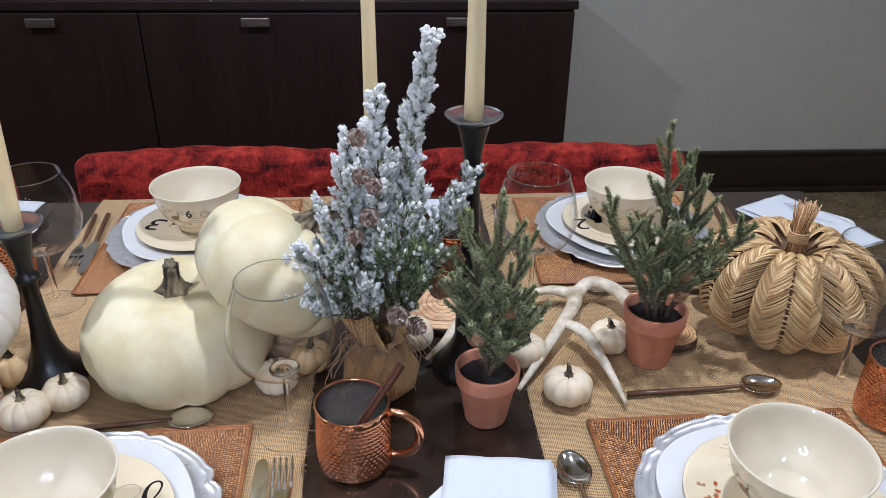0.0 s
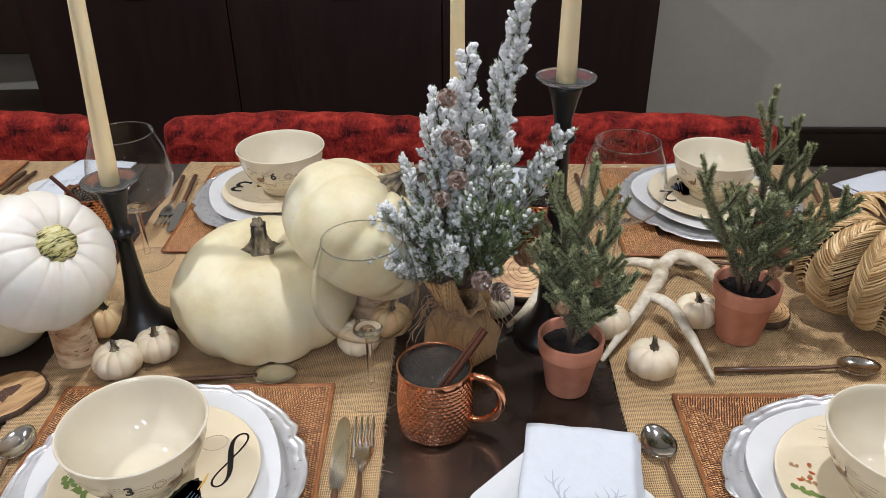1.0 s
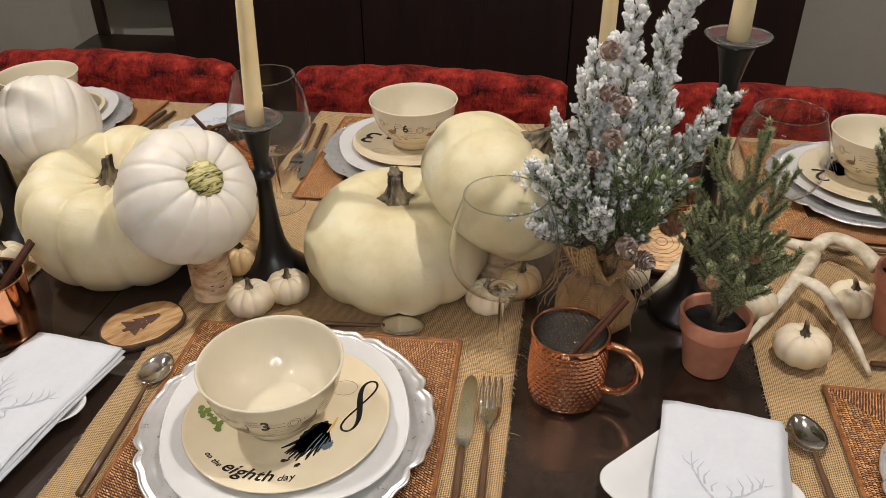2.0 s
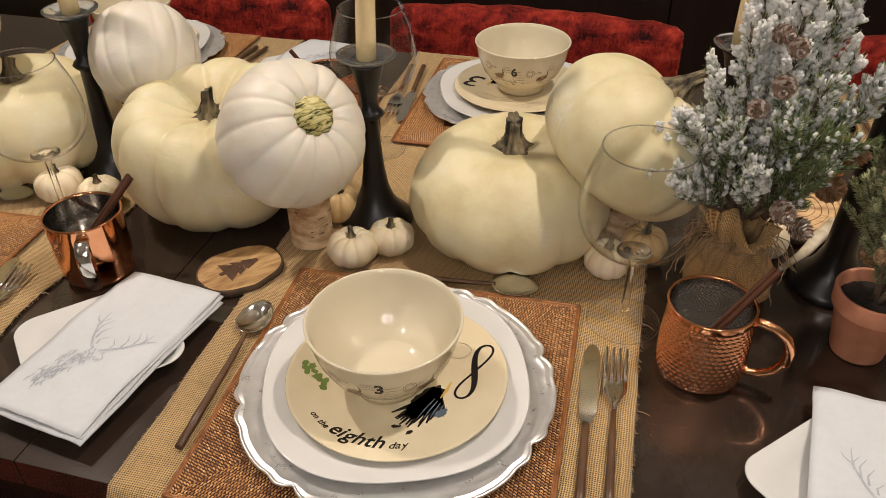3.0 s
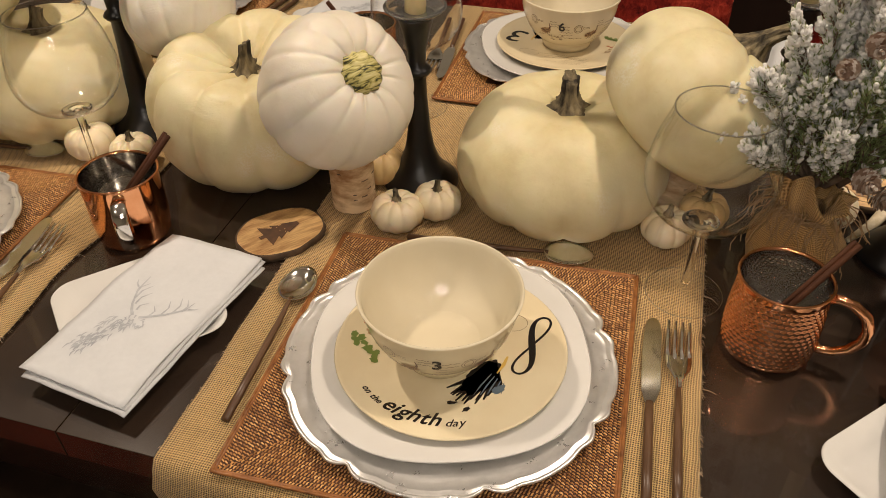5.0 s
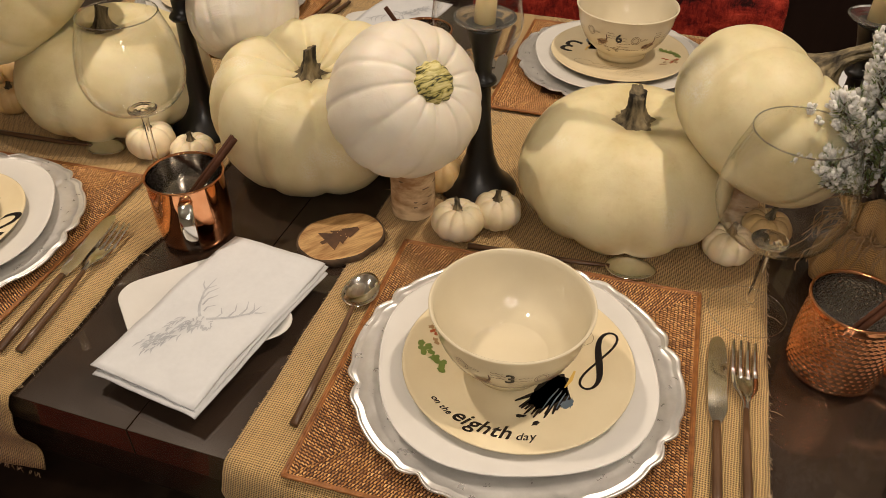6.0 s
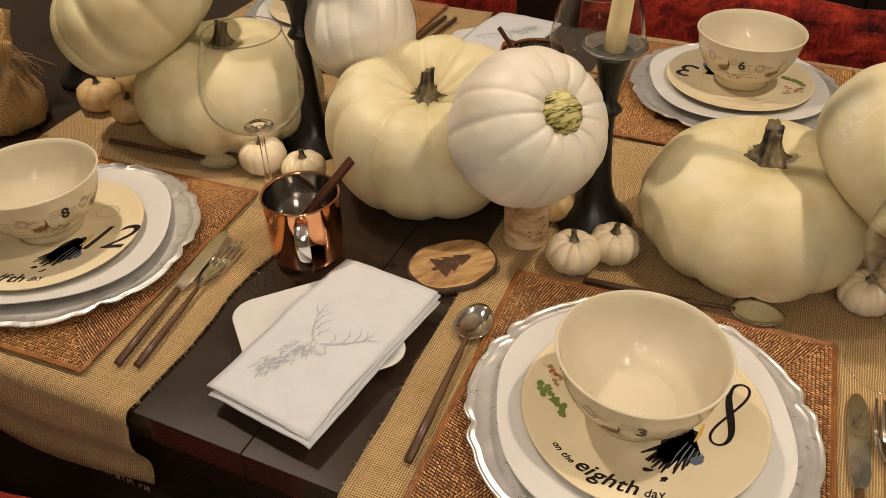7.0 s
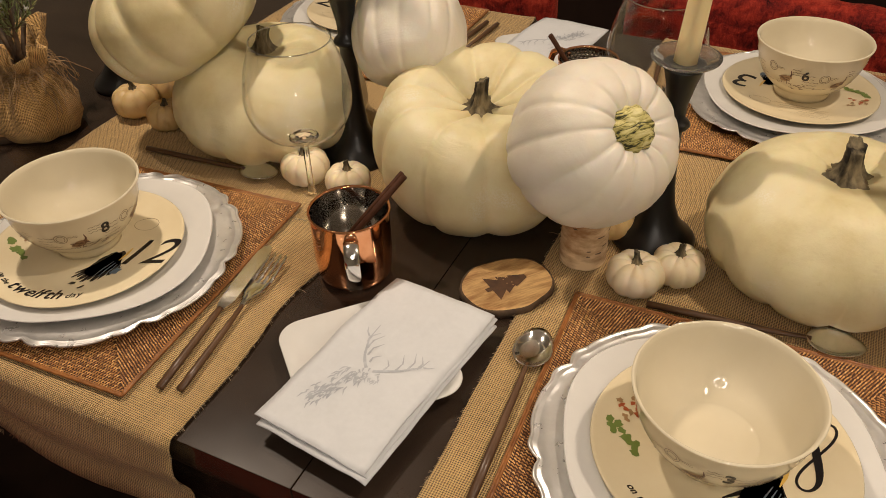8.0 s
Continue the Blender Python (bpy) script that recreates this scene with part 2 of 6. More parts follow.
M = {
    "table": wood_table(),
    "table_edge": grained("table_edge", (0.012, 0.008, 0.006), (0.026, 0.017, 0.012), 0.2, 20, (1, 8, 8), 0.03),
    "runner": burlap("burlap_runner", (0.06, 0.033, 0.01), (0.71, 0.49, 0.215)),
    "sack": burlap("burlap_sack", (0.15, 0.08, 0.026), (0.76, 0.49, 0.19), 0.0019, 0.05),
    "fibre": tinted_islands("loose_fibre", ((0.0, (0.28, 0.19, 0.1)), (1.0, (0.6, 0.46, 0.3))), 0.9),
    "twine": grained("twine", (0.22, 0.13, 0.06), (0.5, 0.34, 0.18), 0.9, 400, bump=0.5),
    "rattan": tinted_islands("rattan", ((0.0, (0.24, 0.095, 0.024)), (0.4, (0.44, 0.205, 0.056)), (0.8, (0.61, 0.32, 0.1)), (1.0, (0.74, 0.44, 0.17))), 0.34),
    "rattan_rim": grained("rattan_rim", (0.13, 0.045, 0.012), (0.36, 0.145, 0.04), 0.36, 160),
    # rattan hue taken near black: shade in the gaps, put into colour
    "rattan_gap_shade": grained("rattan_gap_shade", (0.03, 0.011, 0.004), (0.09, 0.034, 0.012), 0.8, 200),
    "charger": grained("antiqued_silver", (0.68, 0.67, 0.65), (0.86, 0.85, 0.83), 0.3, 70, (1, 1, 1), 0.25, 0.72, 0.0008),
    "porcelain": grained("white_porcelain", (0.64, 0.63, 0.6), (0.69, 0.68, 0.65), 0.06, 25, bump=0.0, vary=0.02),
    "cream": grained("cream_glaze", (0.69, 0.58, 0.37), (0.78, 0.69, 0.48), 0.04, 16, bump=0.0, vary=0.015),
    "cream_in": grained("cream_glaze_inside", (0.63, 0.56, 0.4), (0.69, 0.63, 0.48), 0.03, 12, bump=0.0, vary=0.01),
    "ink": mat("black_ink", (0.012, 0.01, 0.011), 0.25),
    "ink_brown": mat("brown_ink", (0.13, 0.06, 0.03), 0.3),
    "ink_green": mat("green_ink", (0.16, 0.22, 0.05), 0.3),
    "ink_blue": mat("blue_ink", (0.1, 0.14, 0.18), 0.3),
    "ink_red": mat("rust_ink", (0.42, 0.1, 0.03), 0.3),
    "ink_sepia": mat("sepia_ink", (0.17, 0.1, 0.05), 0.3),
    "steel": grained("polished_steel", (0.8, 0.785, 0.76), (0.9, 0.885, 0.86), 0.1, 120, (1, 1, 1), 0.02, 1.0),
    "copper": grained("bright_copper", (0.84, 0.36, 0.165), (0.96, 0.5, 0.27), 0.07, 60, bump=0.03, metal=1.0, vary=0.04),
    "mug_steel": grained("brushed_steel", (0.62, 0.6, 0.57), (0.76, 0.74, 0.71), 0.12, 150, (1, 1, 0.1), 0.05, 1.0, vary=0.05),
    "walnut": grained("dark_wood_handle", (0.045, 0.021, 0.01), (0.15, 0.078, 0.036), 0.36, 60, (1, 0.15, 1), 0.1),
    "cinnamon": grained("cinnamon_bark", (0.025, 0.009, 0.004), (0.095, 0.034, 0.014), 0.7, 120, (1, 1, 0.25), 0.5, Specular_IOR_Level=0.2),
    "napkin": grained("white_paper_napkin", (0.575, 0.59, 0.605), (0.625, 0.64, 0.655), 0.8, 160, bump=0.12),
    "napkin_print": grained("grey_print", (0.33, 0.35, 0.38), (0.5, 0.52, 0.55), 0.85, 140, bump=0.0),
    "rind": pumpkin_skin("ivory_green_rind", (0.6, 0.505, 0.265), (0.71, 0.635, 0.39), (0.745, 0.68, 0.46), (0.95, 0.94, 0.86)),
    "rind_white": pumpkin_skin("white_rind", (0.7, 0.64, 0.53), (0.755, 0.705, 0.6), (0.785, 0.745, 0.655), (0.97, 0.95, 0.92)),
    "rind_small": pumpkin_skin("small_white_rind", (0.69, 0.56, 0.34), (0.78, 0.68, 0.48), (0.82, 0.75, 0.6), (0.95, 0.9, 0.8)),
    "rind_amber": pumpkin_skin("small_amber_rind", (0.52, 0.33, 0.12), (0.66, 0.47, 0.22), (0.72, 0.56, 0.32), (0.95, 0.9, 0.8)),
    "stem": grained("dry_stem", (0.012, 0.008, 0.003), (0.27, 0.215, 0.12), 0.8, 150, (1, 1, 0.2), 1.0, 0.0, 0.002, span=(0.4, 0.64)),
    "stem_green": striped("striped_stem"),
    "black": grained("black_lacquer", (0.004, 0.004, 0.004), (0.009, 0.008, 0.008), 0.34, 40, bump=0.08),
    "smoke": mat("smoky_glass", (0.78, 0.8, 0.8), 0.03, Transmission_Weight=0.95, IOR=1.45),
    "wax": grained("ivory_wax", (0.8, 0.64, 0.34), (0.86, 0.72, 0.42), 0.42, 20, bump=0.04, Subsurface_Weight=0.3, Subsurface_Radius=(0.01, 0.006, 0.003)),
    "glass": mat("clear_glass", (1, 1, 1), 0.0, Transmission_Weight=1.0, IOR=1.45),
    "thin_glass": thin_glass("thin_glass"),
    "glass_edge": thin_glass("glass_edge", (0.93, 0.94, 0.94), 0.42),
    "birch": grained("birch_bark", (0.36, 0.2, 0.09), (0.82, 0.63, 0.39), 0.85, 50, (1, 1, 2.2), 0.4, span=(0.38, 0.58)),
    "bark": grained("rough_bark", (0.03, 0.018, 0.01), (0.13, 0.08, 0.045), 0.9, 90, bump=0.9),
    "cut_wood": grained("cut_wood", (0.34, 0.17, 0.055), (0.7, 0.45, 0.19), 0.5, 60, (1, 6, 1), 0.2, span=(0.38, 0.6)),
    "burnt": grained("burnt_wood", (0.06, 0.028, 0.012), (0.15, 0.07, 0.03), 0.7, 80, bump=0.1),
    "terracotta": grained("terracotta", (0.46, 0.18, 0.09), (0.62, 0.28, 0.165), 0.8, 60, bump=0.25),
    "soil": grained("soil", (0.006, 0.005, 0.004), (0.03, 0.022, 0.016), 0.95, 200, bump=1.0, dist=0.004),
    "needle": leaf("spruce_needle", ((0.0, (0.2, 0.235, 0.11)), (0.5, (0.42, 0.46, 0.25)), (0.85, (0.64, 0.65, 0.4)), (1.0, (0.7, 0.64, 0.34))), 0.45),
    "needle_frost": leaf("frosted_needle", ((0.0, (0.5, 0.58, 0.42)), (0.2, (0.7, 0.75, 0.65)), (0.4, (0.9, 0.9, 0.87)), (0.75, (0.93, 0.9, 0.83)), (1.0, (0.96, 0.96, 0.96))), 0.5),
    "snow": leaf("flock_snow", ((0.0, (0.9, 0.9, 0.89)), (0.6, (0.96, 0.94, 0.9)), (1.0, (0.97, 0.97, 0.97))), 0.42),
    "needle_tip": leaf("young_needle", ((0.0, (0.34, 0.37, 0.13)), (1.0, (0.66, 0.63, 0.27))), 0.35),
    "cypress": leaf("cypress_shoot", ((0.0, (0.2, 0.27, 0.11)), (0.6, (0.43, 0.5, 0.25)), (1.0, (0.62, 0.62, 0.33))), 0.5),
    "ink_gold": mat("ochre_ink", (0.62, 0.4, 0.08), 0.3),
    "ink_wash": mat("tan_wash_ink", (0.36, 0.22, 0.1), 0.3),
    "twig": grained("twig", (0.07, 0.045, 0.03), (0.2, 0.14, 0.09), 0.9, 90, bump=0.6),
    "cone": tinted_islands("cone_scale", ((0.0, (0.22, 0.13, 0.085)), (0.55, (0.42, 0.31, 0.23)), (1.0, (0.86, 0.82, 0.77))), 0.75),
    "cone_tan": tinted_islands("tan_cone_scale", ((0.0, (0.34, 0.18, 0.08)), (1.0, (0.7, 0.47, 0.27))), 0.75),
    "straw": tinted_islands("straw", ((0.0, (0.38, 0.22, 0.075)), (0.5, (0.6, 0.4, 0.16)), (1.0, (0.78, 0.58, 0.28))), 0.4),
    "straw_dark": tinted_islands("dark_straw", ((0.0, (0.26, 0.13, 0.045)), (0.6, (0.46, 0.27, 0.11)), (1.0, (0.62, 0.42, 0.2))), 0.5),
    # straw tone darkened in its colour, for the shade between plaits
    "straw_shade": grained("straw_core_shaded", (0.06, 0.03, 0.01), (0.18, 0.1, 0.04), 0.8, 90),
    "antler": grained("antler_bone", (0.34, 0.27, 0.15), (0.72, 0.65, 0.5), 0.5, 60, (1, 1, 1), 0.5, 0.0, 0.002, span=(0.38, 0.6)),
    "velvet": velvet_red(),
    "chair_wood": grained("chair_wood", (0.015, 0.009, 0.006), (0.04, 0.024, 0.015), 0.35, 20, (1, 1, 0.2), 0.05),
    "cabinet": grained("espresso_veneer", (0.013, 0.0062, 0.0052), (0.021, 0.0098, 0.0082), 0.42, 14, (6, 6, 0.5), 0.05, Specular_IOR_Level=0.4),
    "nickel": grained("brushed_nickel", (0.42, 0.4, 0.38), (0.56, 0.54, 0.5), 0.3, 150, (0.2, 1, 1), 0.05, 1.0),
    "wall": grained("grey_wall", (0.45, 0.425, 0.36), (0.49, 0.465, 0.395), 0.8, 40, bump=0.05),
    "trim": grained("dark_trim", (0.012, 0.008, 0.006), (0.03, 0.02, 0.014), 0.35, 20, (0.3, 1, 1), 0.05),
    "floor": speckled("speckled_carpet", ((0.05, 0.04, 0.02), (0.17, 0.13, 0.06), (0.3, 0.24, 0.13)), 60, 0.9),
    "ceiling": grained("ceiling_paint", (0.8, 0.78, 0.75), (0.85, 0.83, 0.8), 0.9, 30, bump=0.05),
    "ring_glow": mat("ring_glow", (1, 1, 1), 0.5, Emission_Strength=63.0),
    "glow": mat("lamp_glow", (1, 1, 1), 0.5, Emission_Strength=14.0),
}
M["ring_glow"].node_tree.nodes["Principled BSDF"].inputs["Emission Color"].default_value = (1.0, 0.89, 0.74, 1)
M["glow"].node_tree.nodes["Principled BSDF"].inputs["Emission Color"].default_value = (1.0, 0.85, 0.66, 1)

# ---- shapes ----
def lathe(profile, n=48, warp=None):
    """A body of revolution from (radius, height); warp(r, z, a) may return a changed (r, z)."""
    V, F, rings = [], [], []
    for r, z in profile:
        if r < 1e-6:
            V.append((0, 0, z))
            rings.append([len(V) - 1])
            continue
        ring = []
        for i in range(n):
            a = 2 * math.pi * i / n
            rr, zz = warp(r, z, a) if warp else (r, z)
            V.append((rr * math.cos(a), rr * math.sin(a), zz))
            ring.append(len(V) - 1)
        rings.append(ring)
    for p, q in zip(rings, rings[1:]):
        for i in range(n):
            j = (i + 1) % n
            if len(p) == 1 and len(q) > 1:
                F.append((p[0], q[j], q[i]))
            elif len(q) == 1 and len(p) > 1:
                F.append((p[i], p[j], q[0]))
            elif len(p) > 1:
                F.append((p[i], p[j], q[j], q[i]))
    return V, F


def tube(path, radii, n=8, caps=True, flat=1.0):
    """A tapered tube along points; flat squeezes it across."""
    pts = [Vector(p) for p in path]
    if not hasattr(radii, "__len__"):
        radii = [radii] * len(pts)
    V, F = [], []
    side = None
    for k, p in enumerate(pts):
        d = (pts[min(k + 1, len(pts) - 1)] - pts[max(k - 1, 0)]).normalized()
        if side is None:
            side = d.cross(Vector((0, 0, 1)))
            if side.length < 0.05:
                side = d.cross(Vector((0, 1, 0)))
        side = (side - d * side.dot(d)).normalized()
        up = side.cross(d)
        for i in range(n):
            a = 2 * math.pi * i / n
            V.append(tuple(p + side * math.cos(a) * radii[k] + up * math.sin(a) * radii[k] * flat))
    for k in range(len(pts) - 1):
        for i in range(n):
            j = (i + 1) % n
            F.append((k * n + i, k * n + j, k * n + n + j, k * n + n + i))
    if caps:
        F.append(tuple(range(n))[::-1])
        F.append(tuple(range((len(pts) - 1) * n, len(pts) * n)))
    return V, F


def join(*geos):
    V, F = [], []
    for v, f in geos:
        o = len(V)
        V += list(v)
        F += [tuple(i + o for i in q) for q in f]
    return V, F


def moved(geo, m):
    return [tuple(m @ Vector(v)) for v in geo[0]], geo[1]


def slab(outline, z0, z1, ease=0.0):
    """A plate over a closed outline, its upper edge eased a little inwards."""
    n = len(outline)
    c = sum((Vector((x, y)) for x, y in outline), Vector((0, 0))) / n
    V = [(x, y, z0) for x, y in outline]
    levels = [(z1 - ease, 1.0), (z1, 1.0)] if not ease else [(z1 - ease, 0.0), (z1 - ease * 0.3, ease * 0.3), (z1, ease)]
    if not ease:
        levels = [(z1, 0.0)]
    for z, inset in levels:
        for x, y in outline:
            d = Vector((x, y)) - c
            k = max(0.0, 1 - inset / max(d.length, 1e-6))
            V.append((c.x + d.x * k, c.y + d.y * k, z))
    F = [tuple(range(n))[::-1]]
    for k in range(len(levels)):
        for i in range(n):
            j = (i + 1) % n
            F.append((k * n + i, k * n + j, k * n + n + j, k * n + n + i))
    F.append(tuple(range(len(levels) * n, (len(levels) + 1) * n)))
    return V, F


def block(x0, x1, y0, y1, z0, z1, bevel=0.004):
    bm = bmesh.new()
    bmesh.ops.create_cube(bm, size=1, matrix=Matrix.Translation(((x0 + x1) / 2, (y0 + y1) / 2, (z0 + z1) / 2)) @ Matrix.Diagonal((x1 - x0, y1 - y0, z1 - z0, 1)))
    if bevel:
        bmesh.ops.bevel(bm, geom=bm.edges[:], offset=bevel, segments=2, affect="EDGES", profile=0.6)
    bm.verts.index_update()
    geo = [tuple(v.co) for v in bm.verts], [tuple(v.index for v in f.verts) for f in bm.faces]
    bm.free()
    return geo


def rounded(w, h, r, n=6, cx=0.0, cy=0.0):
    pts = []
    for k, (sx, sy) in enumerate(((1, 1), (-1, 1), (-1, -1), (1, -1))):
        for i in range(n + 1):
            a = math.pi / 2 * (k + i / n)
            pts.append((cx + sx * (w / 2 - r) + r * math.cos(a), cy + sy * (h / 2 - r) + r * math.sin(a)))
    return pts


def mesh_of(name, geo, material, smooth=True):
    me = bpy.data.meshes.new(name)
    me.from_pydata([tuple(v) for v in geo[0]], [], [tuple(f) for f in geo[1]])
    if smooth:
        me.polygons.foreach_set("use_smooth", [True] * len(me.polygons))
    me.materials.append(M[material] if isinstance(material, str) else material)
    me.update()
    return me


def part(name, geo, material, parent, label="", smooth=True, at=None, kind=""):
    """ONE mesh under a thing or under one of its parts."""
    me = geo if isinstance(geo, bpy.types.Mesh) else mesh_of(name, geo, material, smooth)
    ob = new(name, me)
    ob.parent = parent
    if at is not None:
        ob.matrix_basis = at
    return tagged(ob, label, kind=kind)


def thing(name, label, category, group="", at=None, kind=""):
    ob = new(name)
    ob.empty_display_size = 0.02
    if at is not None:
        ob.matrix_basis = at
    return tagged(ob, label, category, group, kind)


def solid(name, geo, material, label, category, group="", at=None, kind="", smooth=True):
    ob = new(name, mesh_of(name, geo, material, smooth))
    if at is not None:
        ob.matrix_basis = at
    return tagged(ob, label, category, group, kind)


def sharp(ob, angle=35):
    ob.data.set_sharp_from_angle(angle=radians(angle))
    return ob


def letters(text, size, shear=0.0, bold=0.0):
    """Flat outline of words in the built-in font."""
    cu = bpy.data.curves.new("words", "FONT")
    cu.body, cu.size, cu.shear, cu.offset, cu.align_x = text, size, shear, bold, "CENTER"
    cu.resolution_u = 4
    ob = bpy.data.objects.new("words", cu)
    scene.collection.objects.link(ob)
    me = bpy.data.meshes.new_from_object(ob.evaluated_get(bpy.context.evaluated_depsgraph_get()))
    geo = [tuple(v.co) for v in me.vertices], [tuple(p.vertices) for p in me.polygons]
    bpy.data.objects.remove(ob)
    bpy.data.curves.remove(cu)
    bpy.data.meshes.remove(me)
    return geo


def refine(geo, most):
    """Cut the edges of a flat print until none is longer than most."""
    bm = bmesh.new()
    vs = [bm.verts.new(v) for v in geo[0]]
    for f in geo[1]:
        try:
            bm.faces.new([vs[i] for i in f])
        except ValueError:
            pass
    bmesh.ops.triangulate(bm, faces=bm.faces[:])
    for _ in range(5):
        longs = [e for e in bm.edges if e.calc_length() > most]
        if not longs:
            break
        bmesh.ops.subdivide_edges(bm, edges=longs, cuts=1)
        bmesh.ops.triangulate(bm, faces=bm.faces[:])
    bm.verts.index_update()
    out = [tuple(v.co) for v in bm.verts], [tuple(v.index for v in f.verts) for f in bm.faces]
    bm.free()
    return out


def stroke(pts, widths):
    """A flat brush stroke in the xy plane."""
    V, F = [], []
    n = len(pts)
    for k in range(n):
        a, b = pts[max(k - 1, 0)], pts[min(k + 1, n - 1)]
        d = Vector((b[0] - a[0], b[1] - a[1]))
        d = d.normalized() if d.length > 1e-9 else Vector((1, 0))
        w = widths[k] if hasattr(widths, "__len__") else widths
        V += [(pts[k][0] - d.y * w / 2, pts[k][1] + d.x * w / 2, 0), (pts[k][0] + d.y * w / 2, pts[k][1] - d.x * w / 2, 0)]
    F = [(2 * k, 2 * k + 1, 2 * k + 3, 2 * k + 2) for k in range(n - 1)]
    return V, F


def blob(cx, cy, rx, ry, seed, n=14, rough=0.3, turn=0.0):
    rnd = random.Random(seed)
    pts = []
    for i in range(n):
        a = 2 * math.pi * i / n
        k = 1 + rnd.uniform(-rough, rough)
        x, y = rx * k * math.cos(a), ry * k * math.sin(a)
        pts.append((cx + x * math.cos(turn) - y * math.sin(turn), cy + x * math.sin(turn) + y * math.cos(turn), 0))
    return pts, [tuple(range(n))]

# ---- the room ----
X0, X1, Y0, Y1 = -3.2, 3.6, -1.6, 4.05
solid("floor", block(X0 - 0.1, X1 + 0.1, Y0 - 0.1, Y1 + 0.1, -0.1, 0.0, 0), "floor", "speckled olive and brown carpet", "floor", kind="structure", smooth=False)
solid("ceiling", block(X0 - 0.1, X1 + 0.1, Y0 - 0.1, Y1 + 0.1, CEIL, CEIL + 0.1, 0), "ceiling", "plain pale ceiling", "ceiling", kind="structure", smooth=False)
solid("wall_north", block(X0 - 0.1, X1 + 0.1, Y1, Y1 + 0.1, 0, CEIL, 0), "wall", "plain grey painted wall", "wall", kind="structure", smooth=False)
solid("wall_south", block(X0 - 0.1, X1 + 0.1, Y0 - 0.1, Y0, 0, CEIL, 0), "wall", "plain grey painted wall", "wall", kind="structure", smooth=False)
solid("wall_west", block(X0 - 0.1, X0, Y0, Y1, 0, CEIL, 0), "wall", "plain grey painted wall", "wall", kind="structure", smooth=False)
solid("wall_east", block(X1, X1 + 0.1, Y0, Y1, 0, CEIL, 0), "wall", "plain grey painted wall", "wall", kind="structure", smooth=False)
skirt = join(block(X0, X1, Y1 - 0.022, Y1 - 0.001, 0.001, 0.174, 0.003), block(X0, X1, Y1 - 0.03, Y1 - 0.001, 0.176, 0.198, 0.006), block(X0, X1, Y1 - 0.04, Y1 - 0.023, 0.001, 0.03, 0.006))
sharp(solid("baseboard", skirt, "trim", "dark-stained stepped wooden baseboard", "baseboard", kind="structure"))
for lx, ly, lw in LAMPS:
    t = thing("ceiling_lamp", "small round recessed ceiling lamp", "lamp", "ceiling lamps", pose(lx, ly, CEIL))
    part("trim_ring", lathe([(0.058, -0.001), (0.075, -0.001), (0.078, -0.006), (0.058, -0.012), (0.058, -0.001)], 32), "porcelain", t)
    part("lens", lathe([(0.0, -0.006), (0.057, -0.006)], 32), "glow", t)

rl = thing("ring_light", "glowing ring light on a slim black stand", "lamp", at=pose(RING[0], RING[1], 0))
tip = pose(0, 0, RING[2], 62)
loop = [2 * math.pi * k / 48 for k in range(49)]
part("glowing_ring", tube([(RING[3] * math.cos(a), RING[3] * math.sin(a), 0) for a in loop], 0.012, 10), "ring_glow", rl, "glowing white ring", at=tip)
part("housing", tube([(RING[3] * math.cos(a), RING[3] * math.sin(a), 0.017) for a in loop], 0.013, 8, flat=0.5), "black", rl, "black rear housing", at=tip)
part("pole", tube([(0, -0.075, 0.03), (0, -0.075, 0.6), (0, -0.075, RING[2] - 0.145)], [0.011, 0.011, 0.008], 10), "black", rl)
foot = mesh_of("leg", tube([(0, 0, 0.22), (0.16, 0, 0.1), (0.3, 0, 0.008)], 0.008, 8), "black")
for k in range(3):
    part("leg", foot, None, rl, at=pose(0, -0.075, 0, 0, 0, 90 + 120 * k))

# long dark buffet against the wall
HANDLE_X = (-0.499, 0.206, 0.898)


def buffet(x0, x1, y0, y1, top):
    t = thing("buffet_cabinet", "long espresso-brown buffet with brushed nickel pulls", "cabinet", at=pose(0, 0, 0))
    part("body", block(x0, x1, y0 + 0.024, y1, 0.06, top - 0.03, 0.003), "cabinet", t, smooth=False)
    part("plinth", block(x0 + 0.03, x1 - 0.03, y0 + 0.06, y1, 0.0, 0.06, 0.002), "cabinet", t, smooth=False)
    part("top", block(x0 - 0.008, x1 + 0.008, y0 - 0.006, y1, top - 0.03, top, 0.003), "cabinet", t, "dark top with a thin pale edge", smooth=False)
    n = 3
    w = (x1 - x0) / n
    door_me = mesh_of("door", block(-w / 2 + 0.002, w / 2 - 0.002, -0.022, 0.0, 0.07, top - 0.04, 0.003), "cabinet", False)
    pull = mesh_of("handle", join(block(-0.048, 0.048, -0.03, -0.02, -0.015, 0.015, 0.003), block(-0.04, -0.028, -0.021, 0.0, -0.006, 0.006, 0.001), block(0.028, 0.04, -0.021, 0.0, -0.006, 0.006, 0.001)), "nickel", False)
    for k in range(n):
        d = part("door", door_me, None, t, at=pose(x0 + w * (k + 0.5), y0 + 0.023, 0))
        part("handle", pull, None, d, "brushed nickel bar pull", at=pose(HANDLE_X[k] - (x0 + w * (k + 0.5)), -0.022, top - 0.066))
    return t


buffet(-0.93, 1.30, 3.6, 4.045, 0.93)


